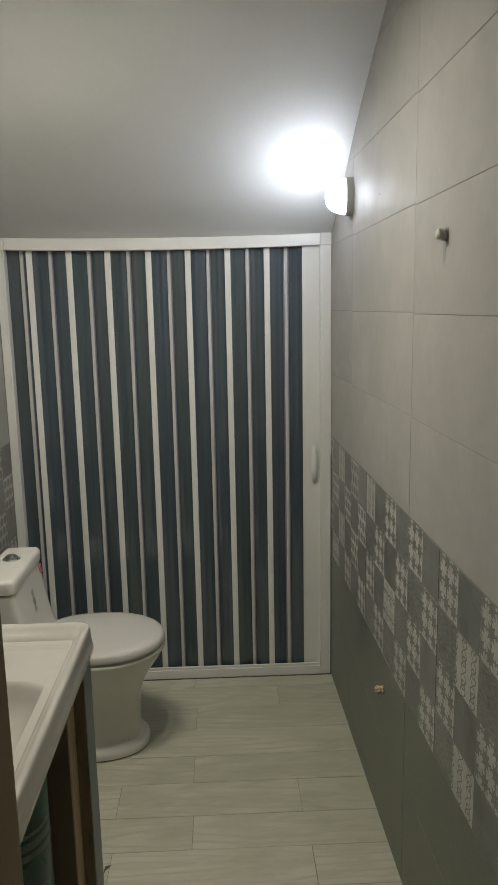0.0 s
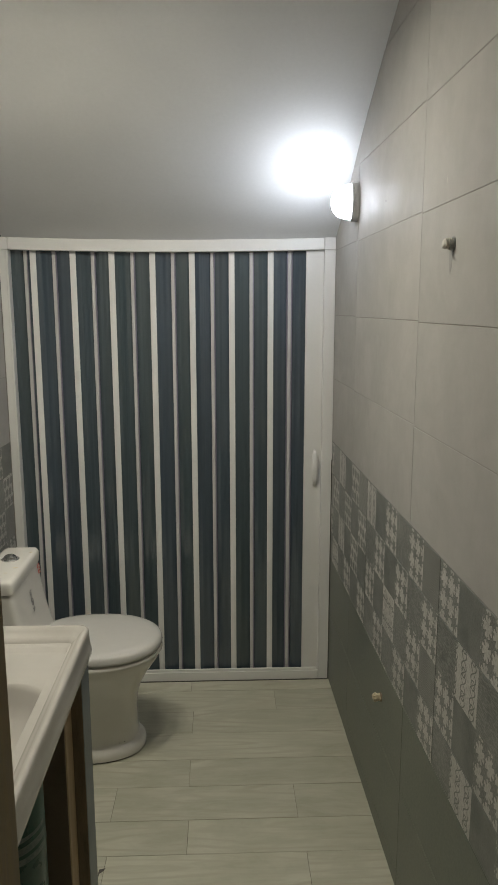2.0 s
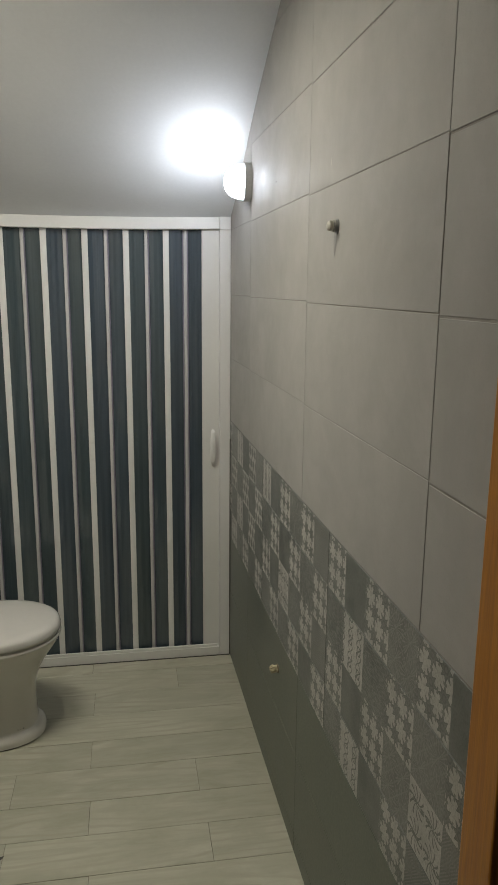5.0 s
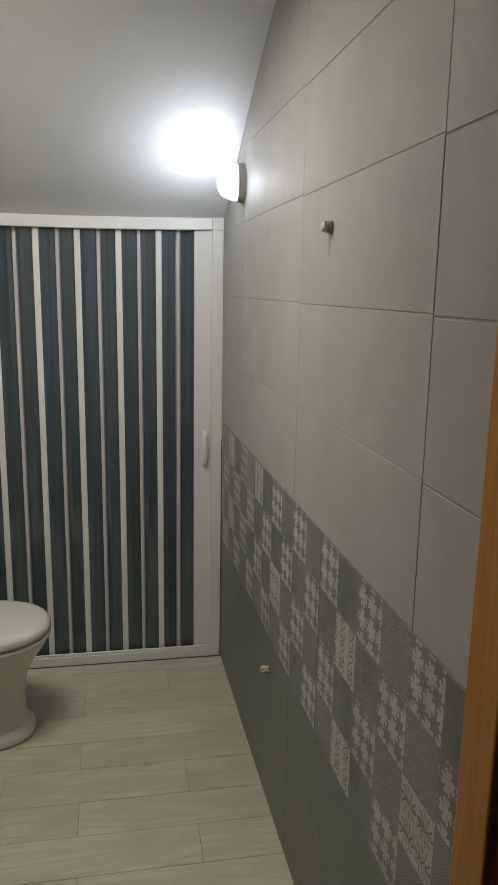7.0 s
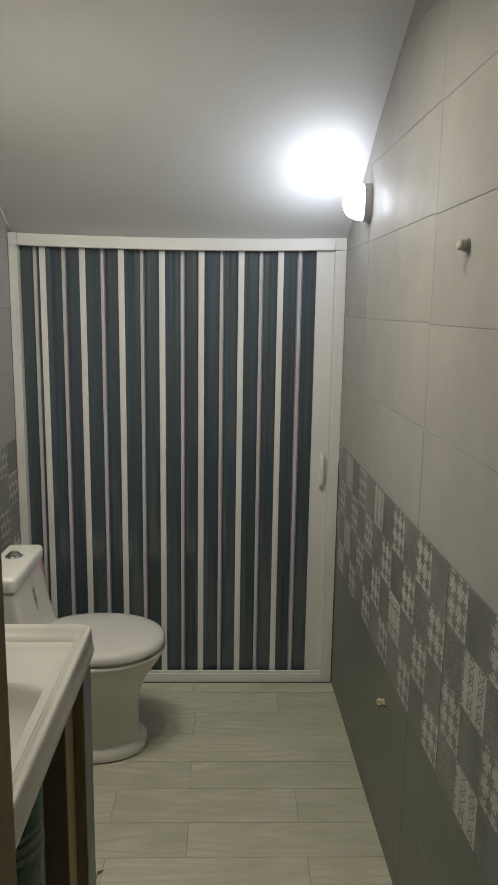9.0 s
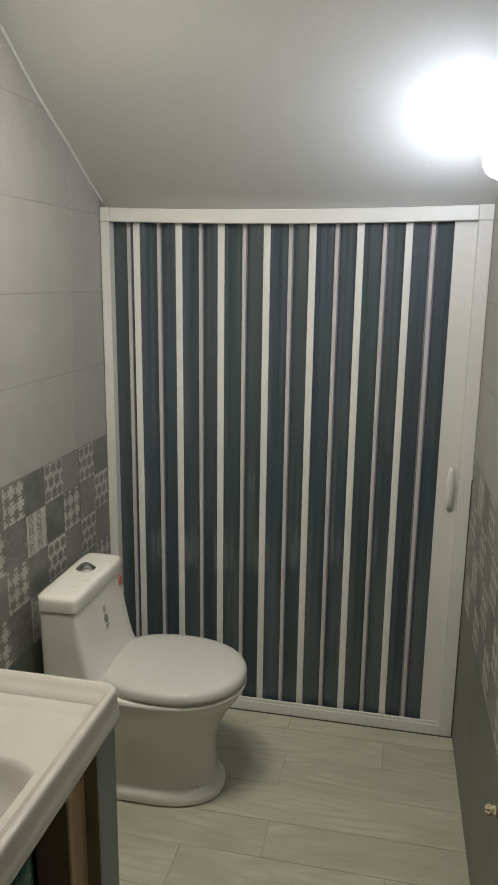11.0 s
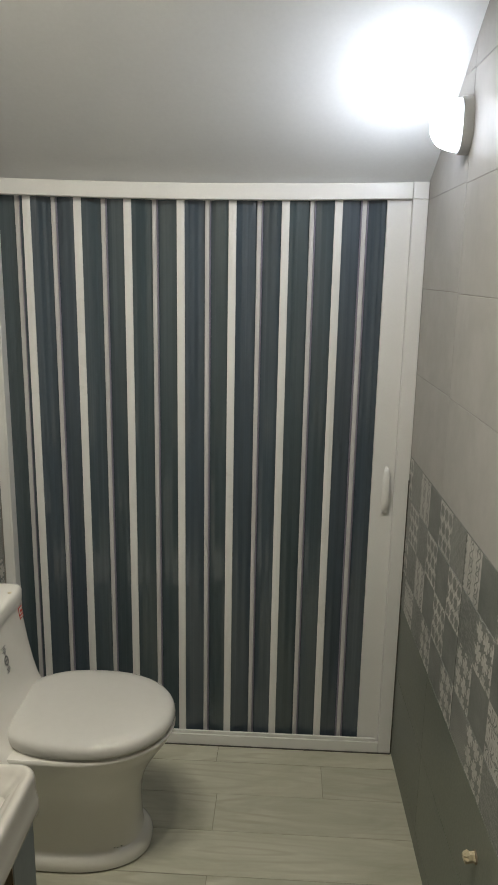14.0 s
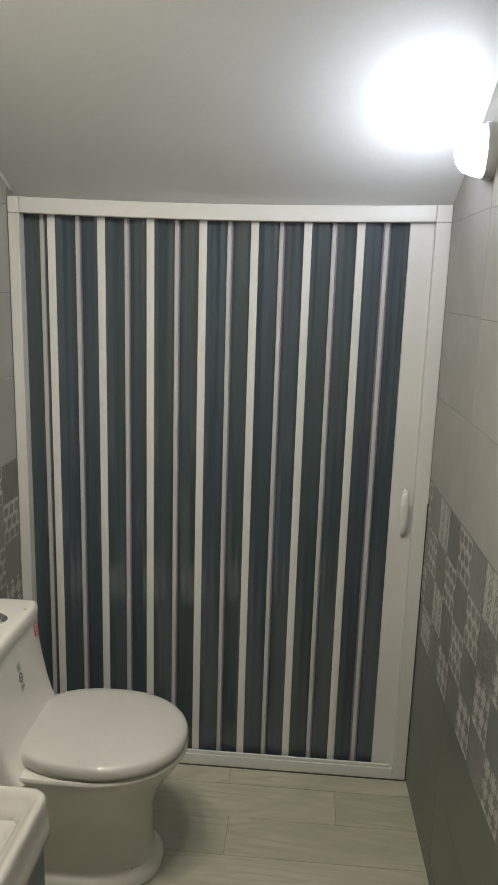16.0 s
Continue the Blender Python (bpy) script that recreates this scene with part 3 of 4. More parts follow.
for (xa, ha, ya), (xb, hb, yb) in zip(stops, stops[1:]):
    x0, x1 = xa + ha - 0.003, xb - hb + 0.003
    n_seg = 24
    swing = rnd.random() * 3
    row = []
    for i in range(n_seg + 1):
        u = i / n_seg
        bow = 0.0034 * math.sin(math.pi * u) ** 0.7 + 0.0005 * math.cos(u * 15 + swing)
        row.append((x0 + (x1 - x0) * u - (0.0), ya + (yb - ya) * u + 0.004 - bow))
    back = [(x, y + 0.003) for x, y in row[::-1]]
    bm = loft([[(x, y, 0.024) for x, y in row + back], [(x, y, 1.836) for x, y in row + back]])
    fpart("panel", bm, DARK_PVC, None, "", 35)

lead = fpart("lead_post", box(0.4640, XR - 0.0457, YD + 0.016, YD + 0.054, 0.024, 1.835, 0.0012), PVC, None, "white plastic closing post")
grip_pts = []
for i in range(17):
    a = math.pi * i / 16
    grip_pts.append((YD + 0.0170 - 0.022 * math.sin(a) ** 0.6, 0.941 - 0.075 * math.cos(a)))
rings = []
for i, (gy, gz) in enumerate(grip_pts):
    w = 0.0040 + 0.0085 * math.sin(math.pi * i / 16)
    rings.append([(0.507 + w * math.cos(t), gy + 0.005 * math.sin(t), gz + 0.004 * math.sin(t) * (1 if i > 8 else -1)) for t in [k * math.tau / 10 for k in range(10)]])
fpart("handle", loft(rings), PVC, lead, "white curved pull handle", 60)


# ---- toilet ----
TY = 2.567
toilet = tagged(new("toilet"), "white one-piece porcelain toilet with closed lid", "toilet")
toilet.location = (-0.40, TY, 0)
to_toilet = Matrix.Translation((0.40, -TY, 0))


def tpart(name, bm, material, parent=None, label="", smooth=40):
    bmesh.ops.transform(bm, matrix=to_toilet, verts=bm.verts)
    return part(name, bm, material, parent or toilet, label, smooth)


def egg(x_back, x_front, half, z, n_front=2.1, n_back=4.0, widest=0.5, yc=TY, count=64):
    """A ring: blunt behind, rounded in front."""
    cx = x_back + (x_front - x_back) * widest
    ring = []
    for k in range(count):
        a = math.tau * k / count
        c, s = math.cos(a), math.sin(a)
        n = n_front if c > 0 else n_back
        rx = (x_front - cx) if c > 0 else (cx - x_back)
        ring.append((cx + rx * math.copysign(abs(c) ** (2 / n), c), yc + half * math.copysign(abs(s) ** (2 / n), s), z))
    return ring


body = [(-0.62, -0.176, 0.132, 0.0), (-0.62, -0.168, 0.139, 0.006), (-0.62, -0.166, 0.141, 0.022), (-0.62, -0.170, 0.138, 0.036), (-0.62, -0.180, 0.131, 0.046),
        (-0.62, -0.189, 0.125, 0.050), (-0.62, -0.193, 0.122, 0.058), (-0.62, -0.195, 0.121, 0.10), (-0.62, -0.195, 0.121, 0.17), (-0.62, -0.189, 0.126, 0.22), (-0.62, -0.174, 0.139, 0.265),
        (-0.62, -0.152, 0.158, 0.305), (-0.62, -0.127, 0.176, 0.342), (-0.62, -0.109, 0.188, 0.368), (-0.62, -0.101, 0.193, 0.384), (-0.62, -0.0965, 0.1955, 0.391), (-0.62, -0.0965, 0.1955, 0.397), (-0.62, -0.100, 0.192, 0.402), (-0.61, -0.114, 0.180, 0.404)]
tpart("pedestal", loft([egg(b, f, h, z, 2.3 if z < 0.3 else 2.15, 5.0, 0.5, TY + 0.016 * max(0.0, 1 - z / 0.3)) for b, f, h, z in body]), PORCELAIN, None, "glazed white pedestal with a flared foot")

seam_rings = [egg(-0.60, f, h, z, 2.3, 5.0, 0.5, TY + 0.016) for f, h, z in ((-0.1742, 0.1335, 0.0004), (-0.1742, 0.1335, 0.0020), (-0.1775, 0.1305, 0.0022))]
tpart("seam", loft(seam_rings), GAP, None, "thin dark gap under the foot")
for sx, sy, sr in ((-0.232, 2.478, 0.0022), (-0.250, 2.4735, 0.0014), (-0.242, 2.4760, 0.0011)):
    bm = bmesh.new()
    bmesh.ops.create_icosphere(bm, subdivisions=1, radius=1, matrix=Matrix.Translation((sx, sy, 0.062 + sr * 4)) @ Matrix.Diagonal((sr * 1.4, 0.0008, sr, 1)))
    tpart("dirt_speck", bm, GAP)

shell = [(0.003, -0.540, 0.122), (0.20, -0.540, 0.122), (0.28, -0.525, 0.130), (0.335, -0.500, 0.152), (0.365, -0.482, 0.174), (0.385, -0.470, 0.186), (0.402, -0.488, 0.183), (0.425, -0.506, 0.181), (0.45, -0.518, 0.179), (0.50, -0.532, 0.179), (0.56, -0.545, 0.180), (0.62, -0.555, 0.181), (0.672, -0.562, 0.182)]


def slab_ring(xb, xf, half, z, n=9.0, yc=2.545, count=64):
    return [(((xb + xf) / 2) + (xf - xb) / 2 * math.copysign(abs(math.cos(a)) ** (2 / n), math.cos(a)), yc + half * math.copysign(abs(math.sin(a)) ** (2 / n), math.sin(a)), z) for a in [math.tau * k / count for k in range(count)]]


tank = tpart("tank", loft([slab_ring(-0.689, f, h, z) for z, f, h in shell]), PORCELAIN, None, "glazed white cistern")
lid_rings = [(0.6735, 0.0, 0.182), (0.6755, 0.003, 0.185), (0.690, 0.004, 0.186), (0.708, 0.004, 0.186), (0.7155, 0.001, 0.184), (0.7200, -0.004, 0.180), (0.7222, -0.014, 0.170), (0.7225, -0.03, 0.155)]
tank_lid = tpart("tank_lid", loft([slab_ring(-0.689 - min(0, d), -0.562 + d, h, z, 10) for z, d, h in lid_rings]), PORCELAIN, tank, "white cistern lid")
button_rings = [[(-0.628 + r * math.cos(a), 2.583 + r * math.sin(a), z) for a in [math.tau * k / 28 for k in range(28)]] for r, z in ((0.031, 0.7215), (0.031, 0.725), (0.028, 0.7275), (0.0235, 0.7275), (0.0225, 0.7285), (0.021, 0.734), (0.015, 0.7385), (0.006, 0.740))]
tpart("flush_button", loft(button_rings), CHROME, tank_lid, "chrome flush button", 30)

seat_rings = [egg(-0.552, f, h, z, 2.1, 2.6, 0.50) for f, h, z in ((-0.106, 0.186, 0.4035), (-0.1010, 0.1895, 0.405), (-0.1010, 0.1895, 0.4070), (-0.106, 0.186, 0.4080))]
tpart("seat", loft(seat_rings), SEAT_PLASTIC, None, "thin white seat ring")
lid_rows = [(-0.552, -0.106, 0.186, 0.4085), (-0.556, -0.0985, 0.1915, 0.4100), (-0.557, -0.0965, 0.1930, 0.4135), (-0.5565, -0.0970, 0.1927, 0.4210), (-0.555, -0.0995, 0.1910, 0.4300), (-0.551, -0.105, 0.187, 0.4370), (-0.543, -0.116, 0.178, 0.4422), (-0.525, -0.142, 0.157, 0.4455), (-0.48, -0.20, 0.105, 0.4475), (-0.42, -0.26, 0.05, 0.4480)]
tpart("lid", loft([egg(b, f, h, z, 2.1, 2.6, 0.50) for b, f, h, z in lid_rows]), SEAT_PLASTIC, None, "closed white plastic lid")

# red sticker and printed marks on the cistern's front
def on_front(y, z):
    for (za, fa, _), (zb, fb, _) in zip(shell, shell[1:]):
        if za <= z <= zb:
            return fa + (fb - fa) * (z - za) / (zb - za)
    return shell[-1][1]


def plate(y0, y1, z0, z1, lift):
    """A thin leaf lying on the cistern's front."""
    bm = bmesh.new()
    rows = [[bm.verts.new((on_front(y, z) + d, y, z)) for y in (y0, y1) for z in (z0, z1)] for d in (lift, lift + 0.0006)]
    a, b = rows
    for q in ((a[0], a[1], a[3], a[2]), (b[0], b[1], b[3], b[2])):
        bm.faces.new(q)
    for i, j in ((0, 1), (1, 3), (3, 2), (2, 0)):
        bm.faces.new((a[i], a[j], b[j], b[i]))
    return bm


sticker = tpart("sticker", plate(2.676, 2.703, 0.632, 0.666, 0.001), RED, tank, "small red and white sticker", None)
tpart("sticker_field", plate(2.679, 2.700, 0.646, 0.663, 0.0018), STICKER, sticker, "", None)
tpart("sticker_mark", plate(2.684, 2.696, 0.650, 0.658, 0.0026), RED, sticker, "", None)
tpart("sticker_line", plate(2.680, 2.698, 0.636, 0.640, 0.0018), STICKER, sticker, "", None)
for y0, y1, z in ((2.528, 2.556, 0.618), (2.533, 2.550, 0.6125), (2.530, 2.556, 0.607), (2.536, 2.551, 0.602), (2.532, 2.553, 0.557), (2.536, 2.555, 0.552), (2.531, 2.548, 0.547)):
    tpart("printed_line", plate(y0, y1, z, z + 0.0018, 0.001), INK, tank, "", None)
ring_pts = []
bm = bmesh.new()
circle = []
for r, d in ((0.0125, 0.001), (0.0085, 0.001), (0.0085, 0.0016), (0.0125, 0.0016)):
    circle.append([bm.verts.new((on_front(0, 0.580 + r * 1.1 * math.sin(a)) + d, 2.543 + r * math.cos(a), 0.580 + r * 1.1 * math.sin(a))) for a in [math.tau * k / 20 for k in range(20)]])
for i in range(4):
    for k in range(20):
        bm.faces.new((circle[i][k], circle[i][(k + 1) % 20], circle[(i + 1) % 4][(k + 1) % 20], circle[(i + 1) % 4][k]))
tpart("printed_ring", bm, INK, tank, "round black printed mark", None)
tpart("printed_line", plate(2.537, 2.549, 0.578, 0.582, 0.001), INK, tank, "", None)
for cx, cy, sx, sy in ((-0.588, 2.498, 0.012, 0.006), (-0.606, 2.447, 0.008, 0.004), (-0.575, 2.66, 0.006, 0.007)):
    bm = bmesh.new()
    bmesh.ops.create_icosphere(bm, subdivisions=2, radius=1, matrix=Matrix.Translation((cx, cy, 0.7218)) @ Matrix.Diagonal((sx, sy, 0.0014, 1)))
    tpart("glue_spot", bm, STAIN, tank_lid, "yellowish glue spot")


# ---- wash basin on its open cabinet ----
BX, BY, BA, BB = -0.4700, 1.3510, 0.2630, 0.4910


def rounded(cx, cy, a, b, r, z, per=14):
    """A rounded rectangle as a ring, the corners with as many points each."""
    ring = []
    for sx, sy, start in ((1, 1, 0.0), (-1, 1, 0.25), (-1, -1, 0.5), (1, -1, 0.75)):
        for k in range(per):
            t = math.tau * (start + 0.25 * k / (per - 1))
            ring.append((cx + sx * (a - r) + r * math.cos(t), cy + sy * (b - r) + r * math.sin(t), z))
    return ring


def basin_ring(inset, z, bow=0.0):
    """The rim; its ledge is wider at the ends than in front, and its lower edge bows out in front."""
    end = inset + 1.8 * max(0.0, inset - 0.0465)
    ring = rounded(BX, BY, BA - inset + 0.25 * max(0.0, inset - 0.02), BB - end, max(0.012, 0.030 - 0.4 * inset), z)
    return [(x + bow * 0.042 * max(0.0, 1 - ((y - BY) / (BB - end)) ** 2) ** 1.3 if x > BX + 0.1 else x, y, zz) for x, y, zz in ring]


RIM = [(0.05, 0.734, 0), (0.010, 0.734, 1), (0.003, 0.7365, 1), (0.0006, 0.742, 1), (0.0, 0.750, 1), (0.0005, 0.757, 1), (0.0012, 0.7625, 0.95), (0.0018, 0.766, 0.82), (0.0021, 0.771, 0.52), (0.0023, 0.779, 0.26),
       (0.0026, 0.789, 0.09), (0.0028, 0.798, 0.0), (0.0040, 0.8045, 0), (0.0065, 0.8085, 0), (0.0110, 0.8100, 0), (0.0155, 0.8085, 0), (0.024, 0.8010, 0.2), (0.036, 0.7915, 0.45), (0.0455, 0.7870, 0.6), (0.0478, 0.7800, 0.62), (0.056, 0.7790, 0.75), (0.0584, 0.7725, 0.79), (0.064, 0.7717, 0.85), (0.082, 0.7712, 1.2)]
basin_rows = [basin_ring(*row) for row in RIM]
def bowl_y(z):
    """The bowl deepens towards the door: the middle of its outline at a height."""
    return 1.335 - 0.10 * min(1.0, max(0.0, (0.705 - z) / 0.048)) ** 1.3


basin_rows += [rounded(-0.404, bowl_y(z), a, b, min(a, b) * f, z) for z, a, b, f in ((0.7708, 0.158, 0.281, 0.60), (0.7690, 0.155, 0.277, 0.62), (0.760, 0.150, 0.270, 0.64), (0.738, 0.143, 0.260, 0.68), (0.705, 0.131, 0.240, 0.74), (0.678, 0.109, 0.200, 0.84), (0.663, 0.074, 0.135, 0.92), (0.657, 0.03, 0.05, 0.97))]
BOWL_AT = len(RIM)
basin = tagged(new("wash_basin"), "white ceramic wash basin with a bowed front rim", "wash basin")
basin.location = (BX, BY, 0.734)
to_basin = Matrix.Translation((-BX, -BY, -0.734))


def bpart(name, bm, material, label="", parent=None):
    bmesh.ops.transform(bm, matrix=to_basin, verts=bm.verts)
    return part(name, bm, material, parent or basin, label, 50)


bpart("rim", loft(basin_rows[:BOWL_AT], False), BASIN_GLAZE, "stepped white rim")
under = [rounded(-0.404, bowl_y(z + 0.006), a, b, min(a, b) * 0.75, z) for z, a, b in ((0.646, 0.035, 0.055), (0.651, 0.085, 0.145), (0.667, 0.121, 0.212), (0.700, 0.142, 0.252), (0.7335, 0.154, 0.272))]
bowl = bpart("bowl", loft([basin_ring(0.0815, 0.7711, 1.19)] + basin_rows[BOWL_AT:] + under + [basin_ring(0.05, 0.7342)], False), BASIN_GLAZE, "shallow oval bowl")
bpart("drain", loft([[(-0.404 + r * math.cos(t), 1.235 + r * math.sin(t), z) for t in [math.tau * k / 28 for k in range(28)]] for r, z in ((0.030, 0.640), (0.030, 0.659), (0.028, 0.661), (0.022, 0.6605), (0.019, 0.656))]), CHROME, "chrome drain", bowl)

cabinet = tagged(new("vanity_cabinet"), "open unfinished vanity cabinet of grey board and bare wood", "cabinet")
cabinet.location = (-0.45, 1.42, 0)
to_cab = Matrix.Translation((0.45, -1.42, 0))


def cpart(name, bm, material, label="", parent=None):
    bmesh.ops.transform(bm, matrix=to_cab, verts=bm.verts)
    return part(name, bm, material, parent or cabinet, label)


CX, CZ = -0.2145, 0.7335
stile = cpart("front_stile", box(CX - 0.031, CX, 1.720, 1.810, 0.0, CZ, 0.0015, 1), GREY_BOARD, "grey-blue painted stile")
cpart("raw_edge", box(CX - 0.0308, CX - 0.0012, 1.7175, 1.7197, 0.0, CZ), ROUGH_WOOD, "rough bare brown edge", stile)
batten = cpart("batten", box(CX - 0.062, CX - 0.0275, 1.645, 1.717, 0.0, CZ, 0.002, 1), BARE_WOOD, "light bare wood batten")
cpart("batten_face", box(CX - 0.098, CX - 0.0295, 1.6415, 1.6445, 0.0, CZ, 0.0005, 1), BROWN_BOARD, "dark brown batten face", batten)
cpart("side_panel", box(XL + 0.004, CX - 0.0315, 1.790, 1.808, 0.0, CZ, 0.001, 1), GREY_BOARD)
cpart("side_panel", box(XL + 0.004, CX, 0.995, 1.013, 0.0, CZ, 0.001, 1), GREY_BOARD)
cpart("bottom_board", box(XL + 0.004, CX - 0.10, 1.0135, 1.789, 0.06, 0.078, 0.001, 1), BROWN_BOARD)
cpart("back_rail", box(XL + 0.002, XL + 0.020, 1.0135, 1.789, 0.60, 0.70, 0.001, 1), BROWN_BOARD)

# a green canister stored inside
canister = tagged(new("canister"), "dark green plastic canister with a pale worn label", "canister")
canister.location = (-0.345, 1.54, 0.0785)
rows = [[(r * math.cos(t), r * math.sin(t), z) for t in [math.tau * i / 32 for i in range(32)]] for r, z in ((0.066, 0.0), (0.072, 0.008), (0.072, 0.20), (0.0705, 0.205), (0.072, 0.21), (0.072, 0.525), (0.068, 0.545), (0.045, 0.565), (0.024, 0.572), (0.024, 0.58))]
part("body", loft(rows), GREEN_PLASTIC, canister, "", 40)
part("cap", loft([[(r * math.cos(t), r * math.sin(t), z) for t in [math.tau * i / 24 for i in range(24)]] for r, z in ((0.028, 0.5785), (0.028, 0.605), (0.025, 0.61))]), INK, canister, "", 40)
for z0, z1, a0, a1 in ((0.335, 0.350, -1.7, 0.2), (0.360, 0.378, -1.5, 0.1), (0.388, 0.398, -1.6, -0.1)):
    part("label", loft([[(0.0728 * math.cos(t), 0.0728 * math.sin(t), z + 0.018 * u) for u, t in [(i / 24, a0 + (a1 - a0) * i / 24) for i in range(25)]] for z in (z0, z1)], False, False), WORN_PRINT, canister, "pale worn print", 60)


# ---- lamps ----
LAMP = (2.630, 1.947)
lamp = tagged(new("wall_lamp"), "lit oval white wall lamp on grey base", "lamp")
lamp.location = on_right(*LAMP)
lamp.rotation_euler = (0, 0, SKEW)


def lpart(name, bm, material, label="", smooth=40):
    bmesh.ops.transform(bm, matrix=Matrix.Translation((-XR, -LAMP[0], -LAMP[1])), verts=bm.verts)
    return part(name, bm, material, lamp, label, smooth)


def oblong(d, hy, hz):
    """An upright ring with flat sides and rounded ends, d metres off the wall."""
    return [(XR - d, LAMP[0] + hy * math.copysign(abs(math.cos(t)) ** 0.75, math.cos(t)), LAMP[1] + hz * math.copysign(abs(math.sin(t)) ** 0.9, math.sin(t))) for t in [math.tau * i / 48 for i in range(48)]]


BASE_DEPTH = 0.024
base_rows = [oblong(d, hy, hz) for d, hy, hz in ((0.0, 0.045, 0.063), (BASE_DEPTH - 0.004, 0.045, 0.063), (BASE_DEPTH - 0.001, 0.0435, 0.0615), (BASE_DEPTH, 0.041, 0.059), (BASE_DEPTH, 0.034, 0.050))]
lpart("base", loft(base_rows), LAMP_BASE, "grey plastic lamp base")
glass = [oblong(BASE_DEPTH - 0.002 + 0.066 * math.sin(a), 0.0395 * max(0.03, math.cos(a) ** 0.8), 0.0575 * max(0.03, math.cos(a) ** 0.8)) for a in [math.pi / 2 * k / 12 for k in range(13)]]
shade = lpart("shade", loft(glass), [GLOW, GLOW_SIDE], "glowing white glass dimmed at the sides")
# side faces of the one glass glow less, to spare the wall beside
for f in shade.data.polygons:
    f.material_index = 0 if f.normal.x < -0.5 else 1


def ring_of(r, z, count=32):
    return [(r * math.cos(t), r * math.sin(t), z) for t in [math.tau * i / count for i in range(count)]]


def spot_lamp(x, y):
    t = tagged(new("ceiling_spot"), "lit round white spot lamp on the ceiling", "lamp", "spot lamps on the ceiling")
    t.location = (x, y, ceil_z(y, (x - XL) / (XR - XL)) + 0.02)
    part("body", loft([ring_of(r, z) for r, z in ((0.060, 0.0), (0.068, 0.0), (0.068, -0.105), (0.066, -0.107), (0.063, -0.105), (0.063, -0.045), (0.045, -0.045))]), LAMP_BASE, t, "", 40)
    part("lens", loft([ring_of(r, z) for r, z in ((0.057, -0.078), (0.060, -0.081), (0.057, -0.086), (0.036, -0.092), (0.002, -0.095))]), GLOW_CEILING, t, "glowing white lens", 40)


spot_lamp(-0.50, 1.88)
spot_lamp(-0.28, 1.88)
spot_lamp(-0.03, 1.88)


# ---- wall plugs, marks ----
def stub(x0, x1, r0, r1, seed, rough=0.12, count=14, rings=5):
    """An uneven round stub standing out of the wall along -x."""
    rg = random.Random(seed)
    rows = []
    for k in range(rings + 1):
        u = k / rings
        r = r0 + (r1 - r0) * u
        r *= 1 - 0.35 * max(0.0, u - 0.8) / 0.2
        rows.append([(x0 + (x1 - x0) * u + rg.uniform(-1, 1) * rough * 0.004, r * (1 + rg.uniform(-rough, rough)) * math.cos(t), r * (1 + rg.uniform(-rough, rough)) * math.sin(t)) for t in [math.tau * i / count for i in range(count)]])
    return loft(rows)


def wall_plug(y, z, label):
    t = tagged(new("pipe_plug"), label, "pipe plug", "capped pipes in the tiled wall")
    t.location = on_right(y, z)
    t.rotation_euler = (0, 0, SKEW)
    return t


upper_plug = wall_plug(1.615, 1.726, "grey metal pipe stub wrapped in dirty white tape")
part("collar", stub(0.002, -0.0030, 0.0165, 0.0150, 1, 0.06), GREY_METAL, upper_plug, "dull grey metal collar", 35)
part("thread", stub(-0.0028, -0.012, 0.0120, 0.0125, 2, 0.05), GREY_METAL, upper_plug, "dark threaded stub", 35)
part("tape", stub(-0.0065, -0.022, 0.0118, 0.0098, 3, 0.20), PLUG, upper_plug, "ragged dirty white tape", 35)
loose_end = stub(0.0, -0.012, 0.0018, 0.0012, 4, 0.2, 8)
bmesh.ops.transform(loose_end, matrix=pose(-0.010, -0.002, 0.0115, 25, -20, 40), verts=loose_end.verts)
part("tape_end", loose_end, PLUG, upper_plug, "loose curl of tape", 35)
lower_plug = wall_plug(2.085, 0.450, "pipe stub stuffed with pale crumpled packing")
part("collar", stub(0.002, -0.004, 0.0150, 0.0135, 5, 0.10), BROWN_BOARD, lower_plug, "dark stained collar", 35)
part("packing", stub(-0.0035, -0.026, 0.0105, 0.0120, 6, 0.28), STAIN, lower_plug, "pale crumpled packing", 20)


# ---- floor planks ----
ROWS_Y = [3.10, 2.945, 2.790, 2.632, 2.467, 2.317, 2.152, 2.003, 1.846, 1.689, 1.532, 1.375, 1.218, 1.061, 0.904, 0.80]
JOINTS = [(-0.015,), (0.336, -0.26), (0.002,), (-0.262,), (0.004,), (0.359, -0.237), (0.011,), (0.370, -0.225), (0.02,), (0.37, -0.23)]
CUT = 0.0007


def plank_mesh(w, d):
    h, c = 0.0, 0.0007
    lo = [(-w / 2, -d / 2, -0.008), (w / 2, -d / 2, -0.008), (w / 2, d / 2, -0.008), (-w / 2, d / 2, -0.008)]
    mid = [(x, y, h - c) for x, y, _ in lo]
    top = [(x - math.copysign(c, x), y - math.copysign(c, y), h) for x, y, _ in lo]
    return loft([lo, mid, top])


for i, (ya, yb) in enumerate(zip(ROWS_Y, ROWS_Y[1:])):
    cuts = sorted((XL, XR + 0.060, *JOINTS[i if i < 10 else 8 + i % 2]))
    for xa, xb in zip(cuts, cuts[1:]):
        ob = part("plank", plank_mesh(xb - xa - 2 * CUT, ya - yb - 2 * CUT), PLANK, floor)
        ob.location = ((xa + xb) / 2, (ya + yb) / 2, rnd.uniform(-0.0006, 0.0004))


